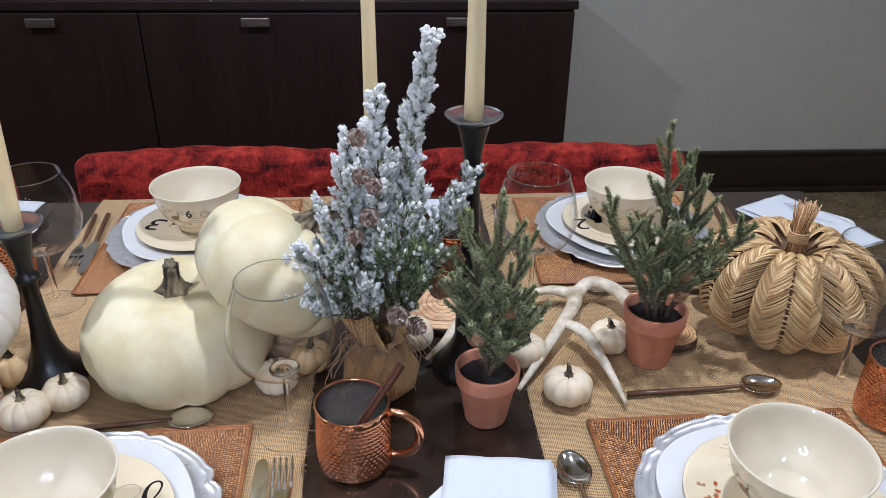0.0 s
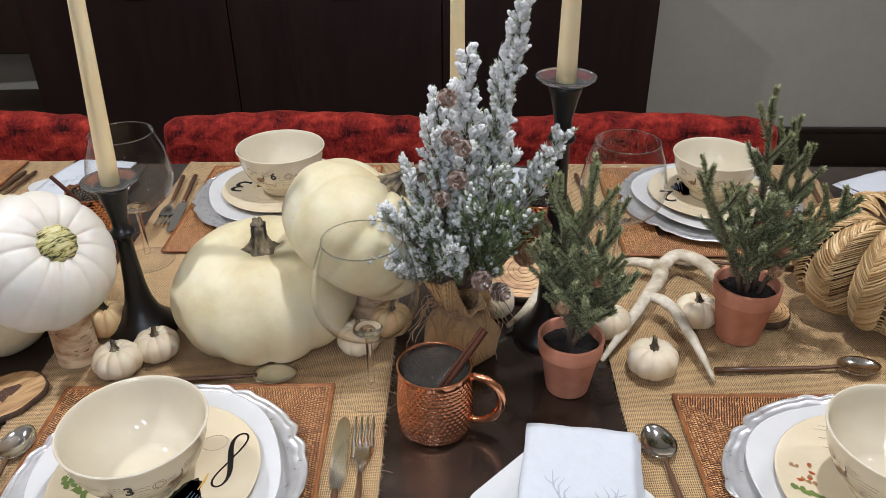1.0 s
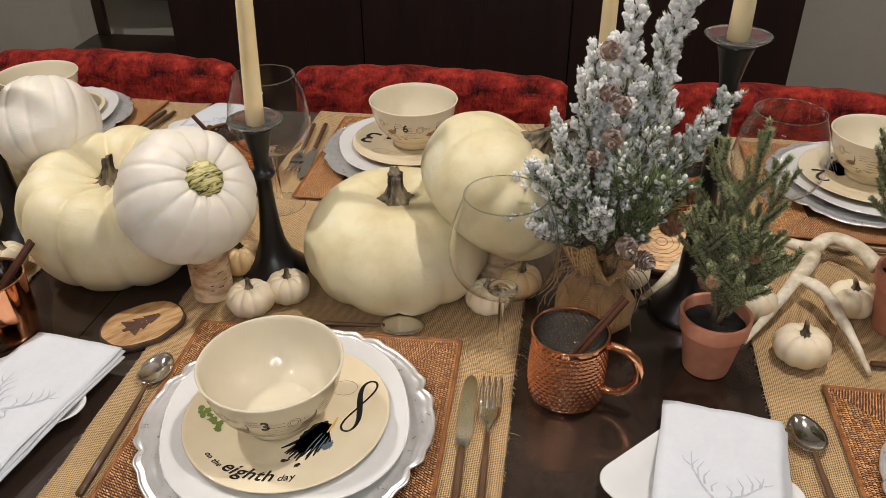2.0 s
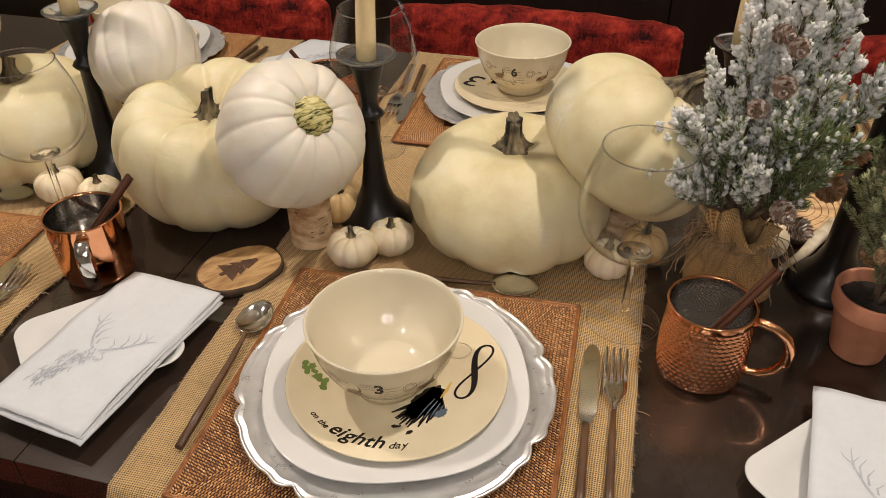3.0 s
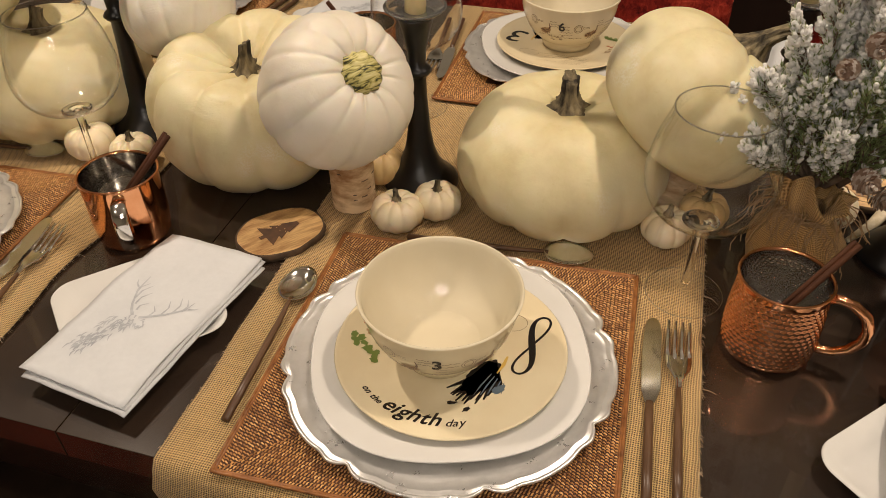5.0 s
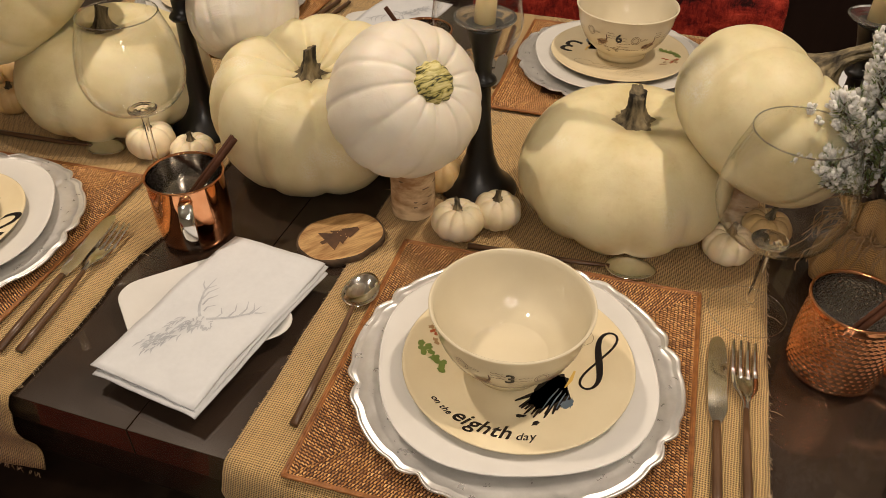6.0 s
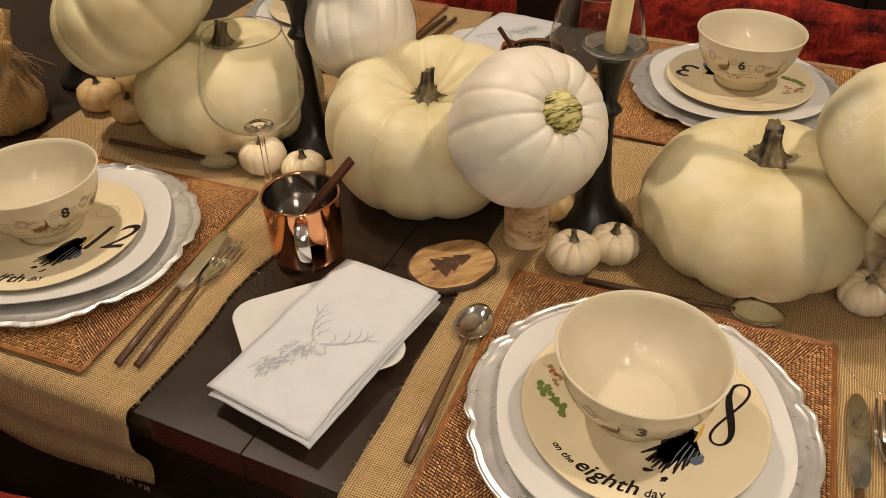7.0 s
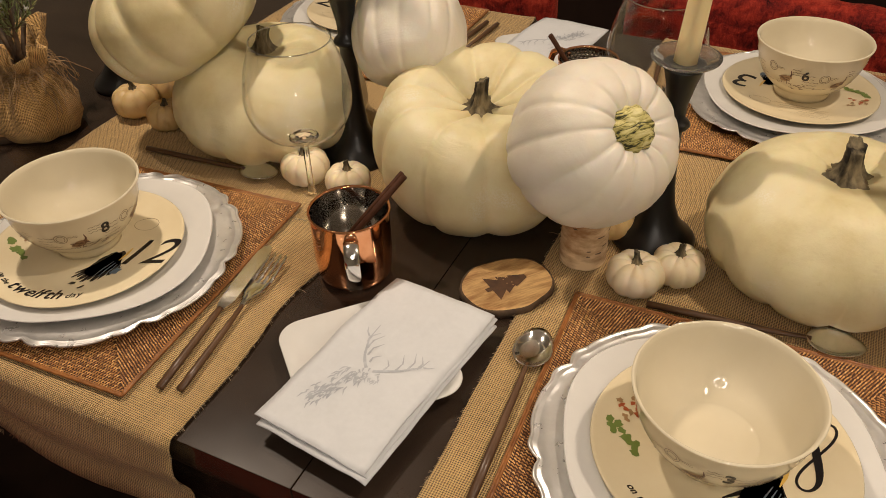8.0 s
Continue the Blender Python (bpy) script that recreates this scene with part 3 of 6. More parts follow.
def display_tray(x0, x1, y0, y1, z):
    """A long silver tray with an upturned rim; small dishes stand on it."""
    t = thing("display_tray", "long silver tray lying on the dark buffet", "tray", at=pose((x0 + x1) / 2, (y0 + y1) / 2, z))
    w, d = (x1 - x0) / 2, (y1 - y0) / 2
    part("tray_bottom", block(-w, w, -d, d, 0.0, 0.006, 0.002), "nickel", t, smooth=False)
    part("tray_rim", tube([(-w, -d, 0.008), (w, -d, 0.008), (w, d, 0.008), (-w, d, 0.008), (-w, -d, 0.008)], 0.005, 8), "steel", t, "polished silver rim")


display_tray(-0.9, 1.27, 3.62, 3.86, 0.93)
SMALL_DISH = lathe([(0.0, 0.0), (0.03, 0.0), (0.034, 0.004), (0.058, 0.022), (0.06, 0.024), (0.057, 0.0235), (0.032, 0.007), (0.0, 0.006)], 40)
for dish_x, glaze, tone in ((-0.62, "porcelain", "white"), (-0.3, "cream", "cream"), (0.05, "porcelain", "white"), (0.36, "ink_red", "rust-red"), (0.62, "porcelain", "white"), (1.02, "cream", "cream")):
    solid("small_dish", SMALL_DISH, glaze, f"small round {tone} dish on the silver tray", "dish", "small dishes on the buffet", pose(dish_x, 3.72, 0.9362))


# dark chair by the wall, beyond the buffet
def side_chair(m):
    t = thing("side_chair", "dark wooden side chair standing against the wall", "chair", at=m)
    part("seat", block(-0.25, 0.25, -0.25, 0.22, 0.34, 0.4, 0.015), "chair_wood", t)
    part("back_rail", block(-0.24, 0.24, 0.185, 0.215, 0.55, 0.78, 0.008), "chair_wood", t)
    leg = mesh_of("leg", block(-0.02, 0.02, -0.02, 0.02, 0, 0.345, 0.004), "chair_wood")
    post = mesh_of("back_post", block(-0.022, 0.022, -0.015, 0.015, 0.395, 0.79, 0.004), "chair_wood")
    for sx in (-1, 1):
        part("back_post", post, None, t, at=pose(sx * 0.2, 0.2, 0))
        for sy in (-1, 1):
            part("leg", leg, None, t, at=pose(sx * 0.21, sy * 0.18, 0))
    return t


side_chair(pose(-1.19, 3.7, 0, 0, 0, 4))


# velvet chairs with low rolled backs; the front of the seat looks along -y
def velvet_chair(m, label):
    t = thing("dining_chair", label, "chair", "velvet chairs round the table", m)
    n = 40
    V, F = [], []
    # the back: a cushion slab with softly bulged faces and a rounded top
    prof = []
    for k in range(24):
        a = 2 * math.pi * k / 24
        c, s = math.cos(a), math.sin(a)
        prof.append((0.045 * math.copysign(abs(c) ** 0.6, c), 0.19 + 0.19 * math.copysign(abs(s) ** 0.35, s)))
    for i in range(n + 1):
        u = i / n * 2 - 1
        w = 0.315 * u
        end = (1 - abs(u) ** 14) ** 0.5 if abs(u) < 1 else 0.0
        for (py, pz) in prof:
            wob = 0.004 * noise.noise((w * 22, pz * 16, py * 20))
            V.append((w, py * (0.55 + 0.45 * end) + 0.04 * (1 - u * u) + wob, 0.405 + (pz - 0.19) * (0.93 + 0.07 * end) + 0.19 - 0.19 + wob + 0.19))
    k = len(prof)
    for i in range(n):
        for j in range(k):
            F.append((i * k + j, i * k + (j + 1) % k, (i + 1) * k + (j + 1) % k, (i + 1) * k + j))
    F += [tuple(range(k))[::-1], tuple(range(n * k, (n + 1) * k))]
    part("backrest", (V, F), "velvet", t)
    seat = block(-0.29, 0.29, -0.52, -0.01, 0.33, 0.47, 0.03)
    # dark wood colour here stands in for the shade on the seat
    part("seat", seat, "chair_wood", t, "seat coloured dark for the shade by the table")
    leg = mesh_of("leg", tube([(0, 0, 0), (0, 0, 0.34)], [0.014, 0.022], 10), "chair_wood")
    for sx in (-1, 1):
        for y in (-0.47, -0.02):
            part("leg", leg, None, t, at=pose(sx * 0.25, y, 0))
    return t


VL = "crushed red velvet dining chair pushed in at the table"
ch = velvet_chair(pose(0.258, 2.57, 0), VL)
copy_thing(ch, pose(1.035, 2.57, 0))
copy_thing(ch, pose(-0.53, 2.57, 0))
copy_thing(ch, pose(-0.425, 1.165, 0, 0, 0, 180))

# ---- the table ----
TX0, TX1, TY0, TY1 = -1.66, 1.56, 1.307, 2.395
tb = thing("dining_table", "long dark brown polished wooden dining table", "table")
for lx0, lx1 in ((TX0, -0.0345), (-0.0335, TX1)):
    part("table_leaf", block(lx0, lx1, TY0, TY1, TOP - 0.038, TOP, 0.0007), "table", tb, "smooth dark brown leaf", smooth=False)
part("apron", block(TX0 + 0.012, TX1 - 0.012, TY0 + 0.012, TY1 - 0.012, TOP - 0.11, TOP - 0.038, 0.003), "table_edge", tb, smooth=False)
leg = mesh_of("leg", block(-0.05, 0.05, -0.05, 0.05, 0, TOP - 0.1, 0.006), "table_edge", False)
for lx in (TX0 + 0.09, TX1 - 0.09):
    for ly in (TY0 + 0.09, TY1 - 0.09):
        part("leg", leg, None, tb, at=pose(lx, ly, 0))


# burlap runners laid across the table, hanging over its long edges
def runner(x0, x1, drop, seed, label, skew=0.0, ragged=0.003):
    t = thing("table_runner", label, "table runner", "burlap runners", pose(0, 0, TOP))
    rnd = random.Random(seed)
    nx, path = 40, []
    over = 0.012
    for k in range(9):
        path.append((TY0 - over - 0.006 * math.sin(k * 0.8 + seed), -drop + drop * k / 9 - 0.004))
    for k in range(5):
        a = math.pi / 2 * k / 4
        path.append((TY0 - over + over * (1 - math.cos(a)) , -0.010 + 0.0135 * math.sin(a)))
    ny = 90
    for k in range(1, ny):
        path.append((TY0 + (TY1 - TY0) * k / ny, 0.0026))
    for k in range(5):
        a = math.pi / 2 * k / 4
        path.append((TY1 + over * math.sin(a), 0.0026 - 0.0135 * (1 - math.cos(a))))
    for k in range(1, 8):
        path.append((TY1 + over + 0.004, -0.012 - 0.18 * k / 7))
    V, F = [], []
    for j, (y, z) in enumerate(path):
        e0 = ragged * noise.noise((y * 9, seed, 0)) + skew * (y - TY0)
        e1 = ragged * noise.noise((y * 9, seed, 7)) + skew * (y - TY0)
        for i in range(nx + 1):
            u = i / nx
            x = (x0 + e0) * (1 - u) + (x1 + e1) * u
            lift = 0.0012 * (noise.noise((x * 16, y * 16, seed)) + 0.6) if z > 0 else 0.0
            edge = 0.0018 * (max(0, 1 - min(u, 1 - u) * nx / 1.5)) if z > 0 else 0.0
            V.append((x, y - (0.01 * math.sin(u * 7 + seed) * (-z / drop) if z < 0 and y < TY0 else 0), z + lift + edge))
    for j in range(len(path) - 1):
        for i in range(nx):
            a = j * (nx + 1) + i
            F.append((a, a + 1, a + nx + 2, a + nx + 1))
    cloth = part("cloth", (V, F), "runner", t)
    cloth.modifiers.new("thick", "SOLIDIFY").thickness = 0.0016
    # frayed threads along both long edges and at the hanging hem
    fr = []
    for side, xe in ((-1, x0), (1, x1)):
        for k in range(420):
            y = rnd.uniform(TY0 + 0.002, TY1 - 0.01)
            ln = rnd.uniform(0.002, 0.006) if rnd.random() < 0.985 else rnd.uniform(0.008, 0.018)
            xs = xe + skew * (y - TY0) + ragged * noise.noise((y * 9, seed, 0 if side < 0 else 7)) + side * -0.002
            dy = rnd.uniform(-0.6, 0.6) * ln
            p = [(xs, y, 0.0042), (xs + side * ln * 0.6, y + dy * 0.5, 0.0042 + rnd.uniform(0, 0.0015)), (xs + side * ln, y + dy, 0.0015 + rnd.uniform(0, 0.002))]
            fr.append(tube(p, [0.0004, 0.00035, 0.0002], 3, False))
    for k in range(240):
        x = rnd.uniform(x0, x1)
        z = -drop - 0.003
        fr.append(tube([(x, TY0 - over - 0.001, z), (x + rnd.uniform(-0.004, 0.004), TY0 - over - 0.003, z - rnd.uniform(0.002, 0.007))], [0.0005, 0.0003], 3, False))
    part("frayed_edge", join(*fr), "fibre", t, kind="stuff")
    return t


runner(0.076, 0.553, 0.16, 1, "natural tan burlap table runner laid across the table", -0.02)
runner(0.845, 1.352, 0.16, 2, "natural tan burlap runner with a frayed edge", 0.0)
runner(-0.66, -0.166, 0.11, 3, "natural tan burlap runner with a ragged frayed edge", -0.03, 0.011)

# ---- place settings ----
Z_RUN = TOP + 0.0055


def placemat_meshes():
    """Mitred rattan mat: cords laid parallel to each edge, wrapped over and over by short slanting strips."""
    rnd = random.Random(5)
    half, pitch, step = 0.176, 0.0039, 0.0033
    V, F = [], []
    for k in range(17):
        d = half - 0.0048 - k * pitch
        n = int(2 * d / step)
        for side in range(4):
            c, s = ((1, 0), (0, 1), (-1, 0), (0, -1))[side]
            for i in range(n):
                x = -d + (i + 0.5 + (0.5 if k % 2 else 0)) * 2 * d / n
                if abs(x) > d:
                    continue
                x += rnd.uniform(-0.0003, 0.0003)
                y = -d + rnd.uniform(-0.0003, 0.0003)
                l, w, h, lean = pitch * 0.52, step * rnd.uniform(0.25, 0.33), 0.0017 + rnd.uniform(-0.0003, 0.0004), 0.0009
                q = [(x - lean - w * 0.6, y - l, 0.0022), (x - lean + w * 0.6, y - l, 0.0022), (x + w, y, 0.0026 + h * 0.55), (x + lean + w * 0.6, y + l, 0.0022), (x + lean - w * 0.6, y + l, 0.0022), (x - w, y, 0.0026 + h * 0.55), (x - lean * 0.4, y - l * 0.4, 0.0026 + h), (x + lean * 0.4, y + l * 0.4, 0.0026 + h)]
                o = len(V)
                V += [(px * c - py * s, px * s + py * c, pz) for px, py, pz in q]
                F += [tuple(o + e for e in f) for f in ((0, 1, 6), (1, 2, 6), (2, 7, 6), (2, 3, 7), (3, 4, 7), (4, 5, 7), (5, 6, 7), (5, 0, 6))]
    # sheet below the strips; its dark colour gives the gaps their shade
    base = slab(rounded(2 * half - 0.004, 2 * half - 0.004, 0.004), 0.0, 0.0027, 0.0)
    rims = []
    for dz, off in ((0.0034, 0.0), (0.0028, 0.0035)):
        o = half - off * 0.7
        loop = [(-o, -o), (o, -o), (o, o), (-o, o), (-o, -o)]
        for a, b in zip(loop, loop[1:]):
            pts = [(a[0] + (b[0] - a[0]) * k / 70, a[1] + (b[1] - a[1]) * k / 70, dz + 0.0004 * math.sin(k * 2.1 + off * 900)) for k in range(71)]
            rims.append(tube(pts, [0.0017 + 0.00022 * (k % 2) + rnd.uniform(-0.0001, 0.0001) for k in range(71)], 6))
    return mesh_of("weave", (V, F), "rattan", True), mesh_of("base", base, "rattan_gap_shade", False), mesh_of("rim", join(*rims), "rattan_rim")


MAT_ME = placemat_meshes()


def placemat(x, y, turn, label):
    t = thing("placemat", label, "placemat", "woven placemats", pose(x, y, Z_RUN, 0, 0, turn))
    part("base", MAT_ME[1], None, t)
    part("weave", MAT_ME[0], None, t, kind="stuff")
    part("rim", MAT_ME[2], None, t, "smooth rattan binding")
    return t


def scallop(a, n=8):
    """Bracket-shaped outline: broad lobes meeting in small inward points, with a shoulder beside each."""
    u = (a * n / (2 * math.pi) + 0.5) % 1.0
    d = min(u, 1 - u)
    return 1.0 - 0.04 * math.exp(-d / 0.045) + 0.011 * math.exp(-((d - 0.13) / 0.06) ** 2) - 0.008 * math.exp(-((d - 0.25) / 0.06) ** 2) - 0.004 * math.cos(2 * math.pi * u)


def charger_geo():
    R = 0.165
    prof = [(0.0, 0.002), (0.07, 0.002), (0.098, 0.0022), (0.108, 0.0036), (0.118, 0.0075), (0.132, 0.0098), (0.148, 0.0112), (0.1565, 0.0115), (0.1572, 0.0121), (0.158, 0.0116), (0.1612, 0.0117), (0.162, 0.0112), (0.163, 0.0128), (0.1642, 0.0134), (0.1654, 0.0128), (0.166, 0.0114), (0.163, 0.0098), (0.13, 0.0062), (0.11, 0.0006), (0.1, 0.0), (0.0, 0.0)]

    def warp(r, z, a):
        k = max(0.0, (r - 0.112) / (R - 0.112)) ** 1.5
        s = scallop(a)
        groove = 0.0
        if 0.12 < r < 0.158 and z > 0.007:
            u = (a * 8 / (2 * math.pi) + 0.5) % 1.0
            groove = -0.0008 * math.exp(-(min(u, 1 - u) / 0.05) ** 2)
        return r * (1 + (s - 1) * k), z + groove + 0.0016 * k * math.cos(8 * a + math.pi)

    return lathe(prof, 360, warp)


def squircle(a, p=2.6):
    return (abs(math.cos(a)) ** p + abs(math.sin(a)) ** p) ** (-1 / p)


def dinner_geo():
    prof = [(0.0, 0.003), (0.07, 0.003), (0.088, 0.0042), (0.1, 0.0085), (0.112, 0.0115), (0.126, 0.0135), (0.1285, 0.0142), (0.1295, 0.0132), (0.127, 0.0112), (0.105, 0.0062), (0.09, 0.0008), (0.08, 0.0), (0.0, 0.0)]
    return lathe([(1.05 * r, z) for r, z in prof], 120, lambda r, z, a: (r * (1 + (squircle(a) - 1) * 0.75 * (r / 0.13) ** 2), z))


SALAD = [(1.06 * r, z) for r, z in [(0.0, 0.0032), (0.058, 0.0032), (0.07, 0.0042), (0.078, 0.0062), (0.09, 0.0078), (0.1035, 0.0094), (0.1065, 0.0102), (0.1075, 0.0092), (0.104, 0.0076), (0.08, 0.0038), (0.066, 0.0006), (0.058, 0.0), (0.0, 0.0)]]
BOWL_OUT = [(0.0, 0.002), (0.034, 0.0), (0.038, 0.0), (0.0395, 0.006), (0.04, 0.0105), (0.0455, 0.015), (0.055, 0.024), (0.063, 0.035), (0.069, 0.048), (0.073, 0.062), (0.0752, 0.074), (0.0775, 0.0785), (0.0778, 0.0805)]
BOWL_IN = [(0.0778, 0.0805), (0.0768, 0.082), (0.0752, 0.081), (0.073, 0.076), (0.0705, 0.063), (0.066, 0.048), (0.059, 0.034), (0.049, 0.0225), (0.039, 0.0162), (0.0375, 0.0142), (0.02, 0.0138), (0.0, 0.0136)]


def salad_height(r):
    pts = SALAD[:7]
    for (r0, z0), (r1, z1) in zip(pts, pts[1:]):
        if r <= r1:
            return z0 + (z1 - z0) * (r - r0) / (r1 - r0)
    return pts[-1][1]


def on_plate(geo, lift=0.0004):
    """Lay a flat print on the upper side of a salad plate."""
    geo = refine(geo, 0.003)
    V = [(x, y, salad_height(math.hypot(x, y)) + lift) for x, y, z in geo[0]]
    return V, geo[1]


def on_bowl(geo, angle, height, lift=0.0004):
    """Wrap a flat print round the outside of a bowl, its middle at that angle and height."""
    V = []
    geo = refine(geo, 0.003)
    for x, y, z in geo[0]:
        h = height + y
        r = 0.07
        for (r0, z0), (r1, z1) in zip(BOWL_OUT[1:], BOWL_OUT[2:]):
            if z0 <= h <= z1 and z1 > z0:
                r = r0 + (r1 - r0) * (h - z0) / (z1 - z0)
        r += lift
        a = angle + x / r
        V.append((r * math.cos(a), r * math.sin(a), h - lift * 0.5))
    return V, geo[1]


CH_ME, DIN_ME = mesh_of("charger", charger_geo(), "charger"), mesh_of("dinner_plate", dinner_geo(), "porcelain")
SAL_ME = mesh_of("plate_body", lathe(SALAD, 96), "cream")
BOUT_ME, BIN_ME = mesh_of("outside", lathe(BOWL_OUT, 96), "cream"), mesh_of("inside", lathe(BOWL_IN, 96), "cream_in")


def script_number(word, s):
    """Brush-drawn numerals with thick and thin strokes."""
    if word == "8":
        turns = [2 * math.pi * k / 64 for k in range(65)]
        pts = [(0.112 * math.sin(2 * a) + 0.05 * math.cos(a), 0.53 * math.cos(a)) for a in turns]
        w = [0.034 + 0.06 * max(0.0, -math.sin(a)) ** 2.2 for a in turns]
        g = stroke([(x * s, y * s) for x, y in pts], [q * s for q in w])
        return g
    return letters(word, s * 1.15, 0.35, 0.0)


def arc_words(words, radius, mid, gap=1.0):
    """Words along a circle, read from the plate's front; (text, size, bold) in a row."""
    geos, items, total = [], [], 0.0
    for text, size, bold in words:
        for c in text:
            g = letters(c, size, 0.0, bold) if c != " " else ([], [])
            xs = [v[0] for v in g[0]]
            w = (max(xs) - min(xs)) if xs else size * 0.26
            if xs:
                mx = (max(xs) + min(xs)) / 2
                g = [(v[0] - mx + 0.32 * (v[1] - size * 0.25), v[1], 0) for v in g[0]], g[1]
            items.append((g, w + size * 0.11 * gap))
            total += w + size * 0.11 * gap
    pos = -total / 2
    for g, w in items:
        a = mid + (pos + w / 2) / radius
        pos += w
        if g[0]:
            rot = Matrix.Rotation(a + math.pi / 2, 4, "Z")
            geos.append(moved(g, Matrix.Translation((radius * math.cos(a), radius * math.sin(a), 0)) @ rot))
    return join(*geos)


def wavy(x, y, length, seed, w=0.0005, amp=0.0012):
    rnd = random.Random(seed)
    n = int(length / 0.0016)
    ph = rnd.uniform(0, 6)
    pts = [(x + length * k / n, y + amp * math.sin(k * 1.9 + ph) * rnd.uniform(0.3, 1)) for k in range(n + 1)]
    return stroke(pts, w)


def salad_plate(m, number, word, seed, label):
    t = thing("salad_plate", label, "plate", "printed cream salad plates", m)
    part("plate_body", SAL_ME, None, t)
    rnd = random.Random(seed)
    num = moved(script_number(number, 0.073 if number == "8" else 0.058), pose(0.076, 0.025 if number == "8" else -0.022, 0, 0, 0, -4 if number == "8" else 4))
    part("numeral", on_plate(num), "ink", t, "black script numeral")
    if word:
        part("wording", on_plate(arc_words(((" on the ", 0.0092, 0.0002), (word, 0.0222, 0.0004), (" day", 0.0125, 0.0001)), 0.0975, -math.pi / 2 - 0.17, 0.7)), "ink", t, "black lettering")
    # dark plumed patch that reaches out from under the bowl, in brushed strokes
    fan = [blob(0.038, -0.026, 0.026, 0.0125, seed, 40, rough=0.08, turn=1.15), blob(0.019, -0.064, 0.0045, 0.0022, seed + 1, rough=0.3, turn=0.3), blob(0.034, -0.069, 0.0045, 0.0024, seed + 2, rough=0.3, turn=1.0)]
    for k in range(16):
        e = k / 15
        tip = (0.011 + 0.046 * e + rnd.uniform(-0.002, 0.002), -0.05 - 0.012 * math.sin(math.pi * e) + rnd.uniform(-0.003, 0.003) + 0.012 * e * e)
        fan.append(stroke([(0.042 + 0.004 * e, -0.005), (0.03 + 0.026 * e, -0.03), tip], [0.004, 0.0062, 0.0016]))
    part("dark_print", on_plate(join(*fan)), "ink", t, "black painted plumes")
    gr = [stroke([(0.046 + 0.0035 * k, -0.02 - 0.002 * k), (0.04 + 0.005 * k, -0.036), (0.036 + 0.0062 * k, -0.05 + 0.002 * k)], [0.0007, 0.0016, 0.0005]) for k in range(5)]
    gr.append(blob(0.057, -0.037, 0.007, 0.0045, seed + 5, 18, 0.25, 0.9))
    part("grey_print", on_plate(join(*gr), 0.0006), "ink_blue", t, "blue-grey painted strokes")
    part("ochre_print", on_plate(stroke([(0.056, 0.006), (0.0545, -0.006), (0.051, -0.018)], [0.002, 0.0036, 0.0012]), 0.0007), "ink_gold", t, "ochre brush stroke")
    lf = [blob(-0.106 + 0.0034 * k + rnd.uniform(-0.003, 0.003), -0.006 - 0.0022 * k + rnd.uniform(-0.005, 0.005), 0.0048, 0.0034, seed + k, 13, 0.3, k) for k in range(13)]
    lf = [([v for v in g[0]], g[1]) for g in lf if all(math.hypot(v[0], v[1]) < 0.1045 for v in g[0])]
    part("green_print", on_plate(join(*lf), 0.0005), "ink_green", t, "green painted leaves")
    br = [blob(-0.088 + rnd.uniform(-0.008, 0.018), 0.012 + rnd.uniform(-0.016, 0.012), 0.0036, 0.0024, seed + k + 40, 11, 0.4, k) for k in range(12)]
    part("russet_print", on_plate(join(*br[:5]), 0.0006), "ink_red", t, "russet painted touches")
    part("tan_print", on_plate(join(*br[5:]), 0.0005), "ink_wash", t, "tan painted touches")
    sc = [wavy(-0.05 + rnd.uniform(-0.01, 0.02), 0.05 + 0.0062 * k, rnd.uniform(0.04, 0.07), seed + k, 0.0005) for k in range(7)]
    sc.append(stroke([(0.05 + 0.016 * math.cos(a), 0.052 + 0.011 * math.sin(a)) for a in [k * math.pi / 10 for k in range(21)]], 0.0005))
    part("faint_print", on_plate(join(*sc)), "ink_sepia", t, "faint sepia script lines")
    return t


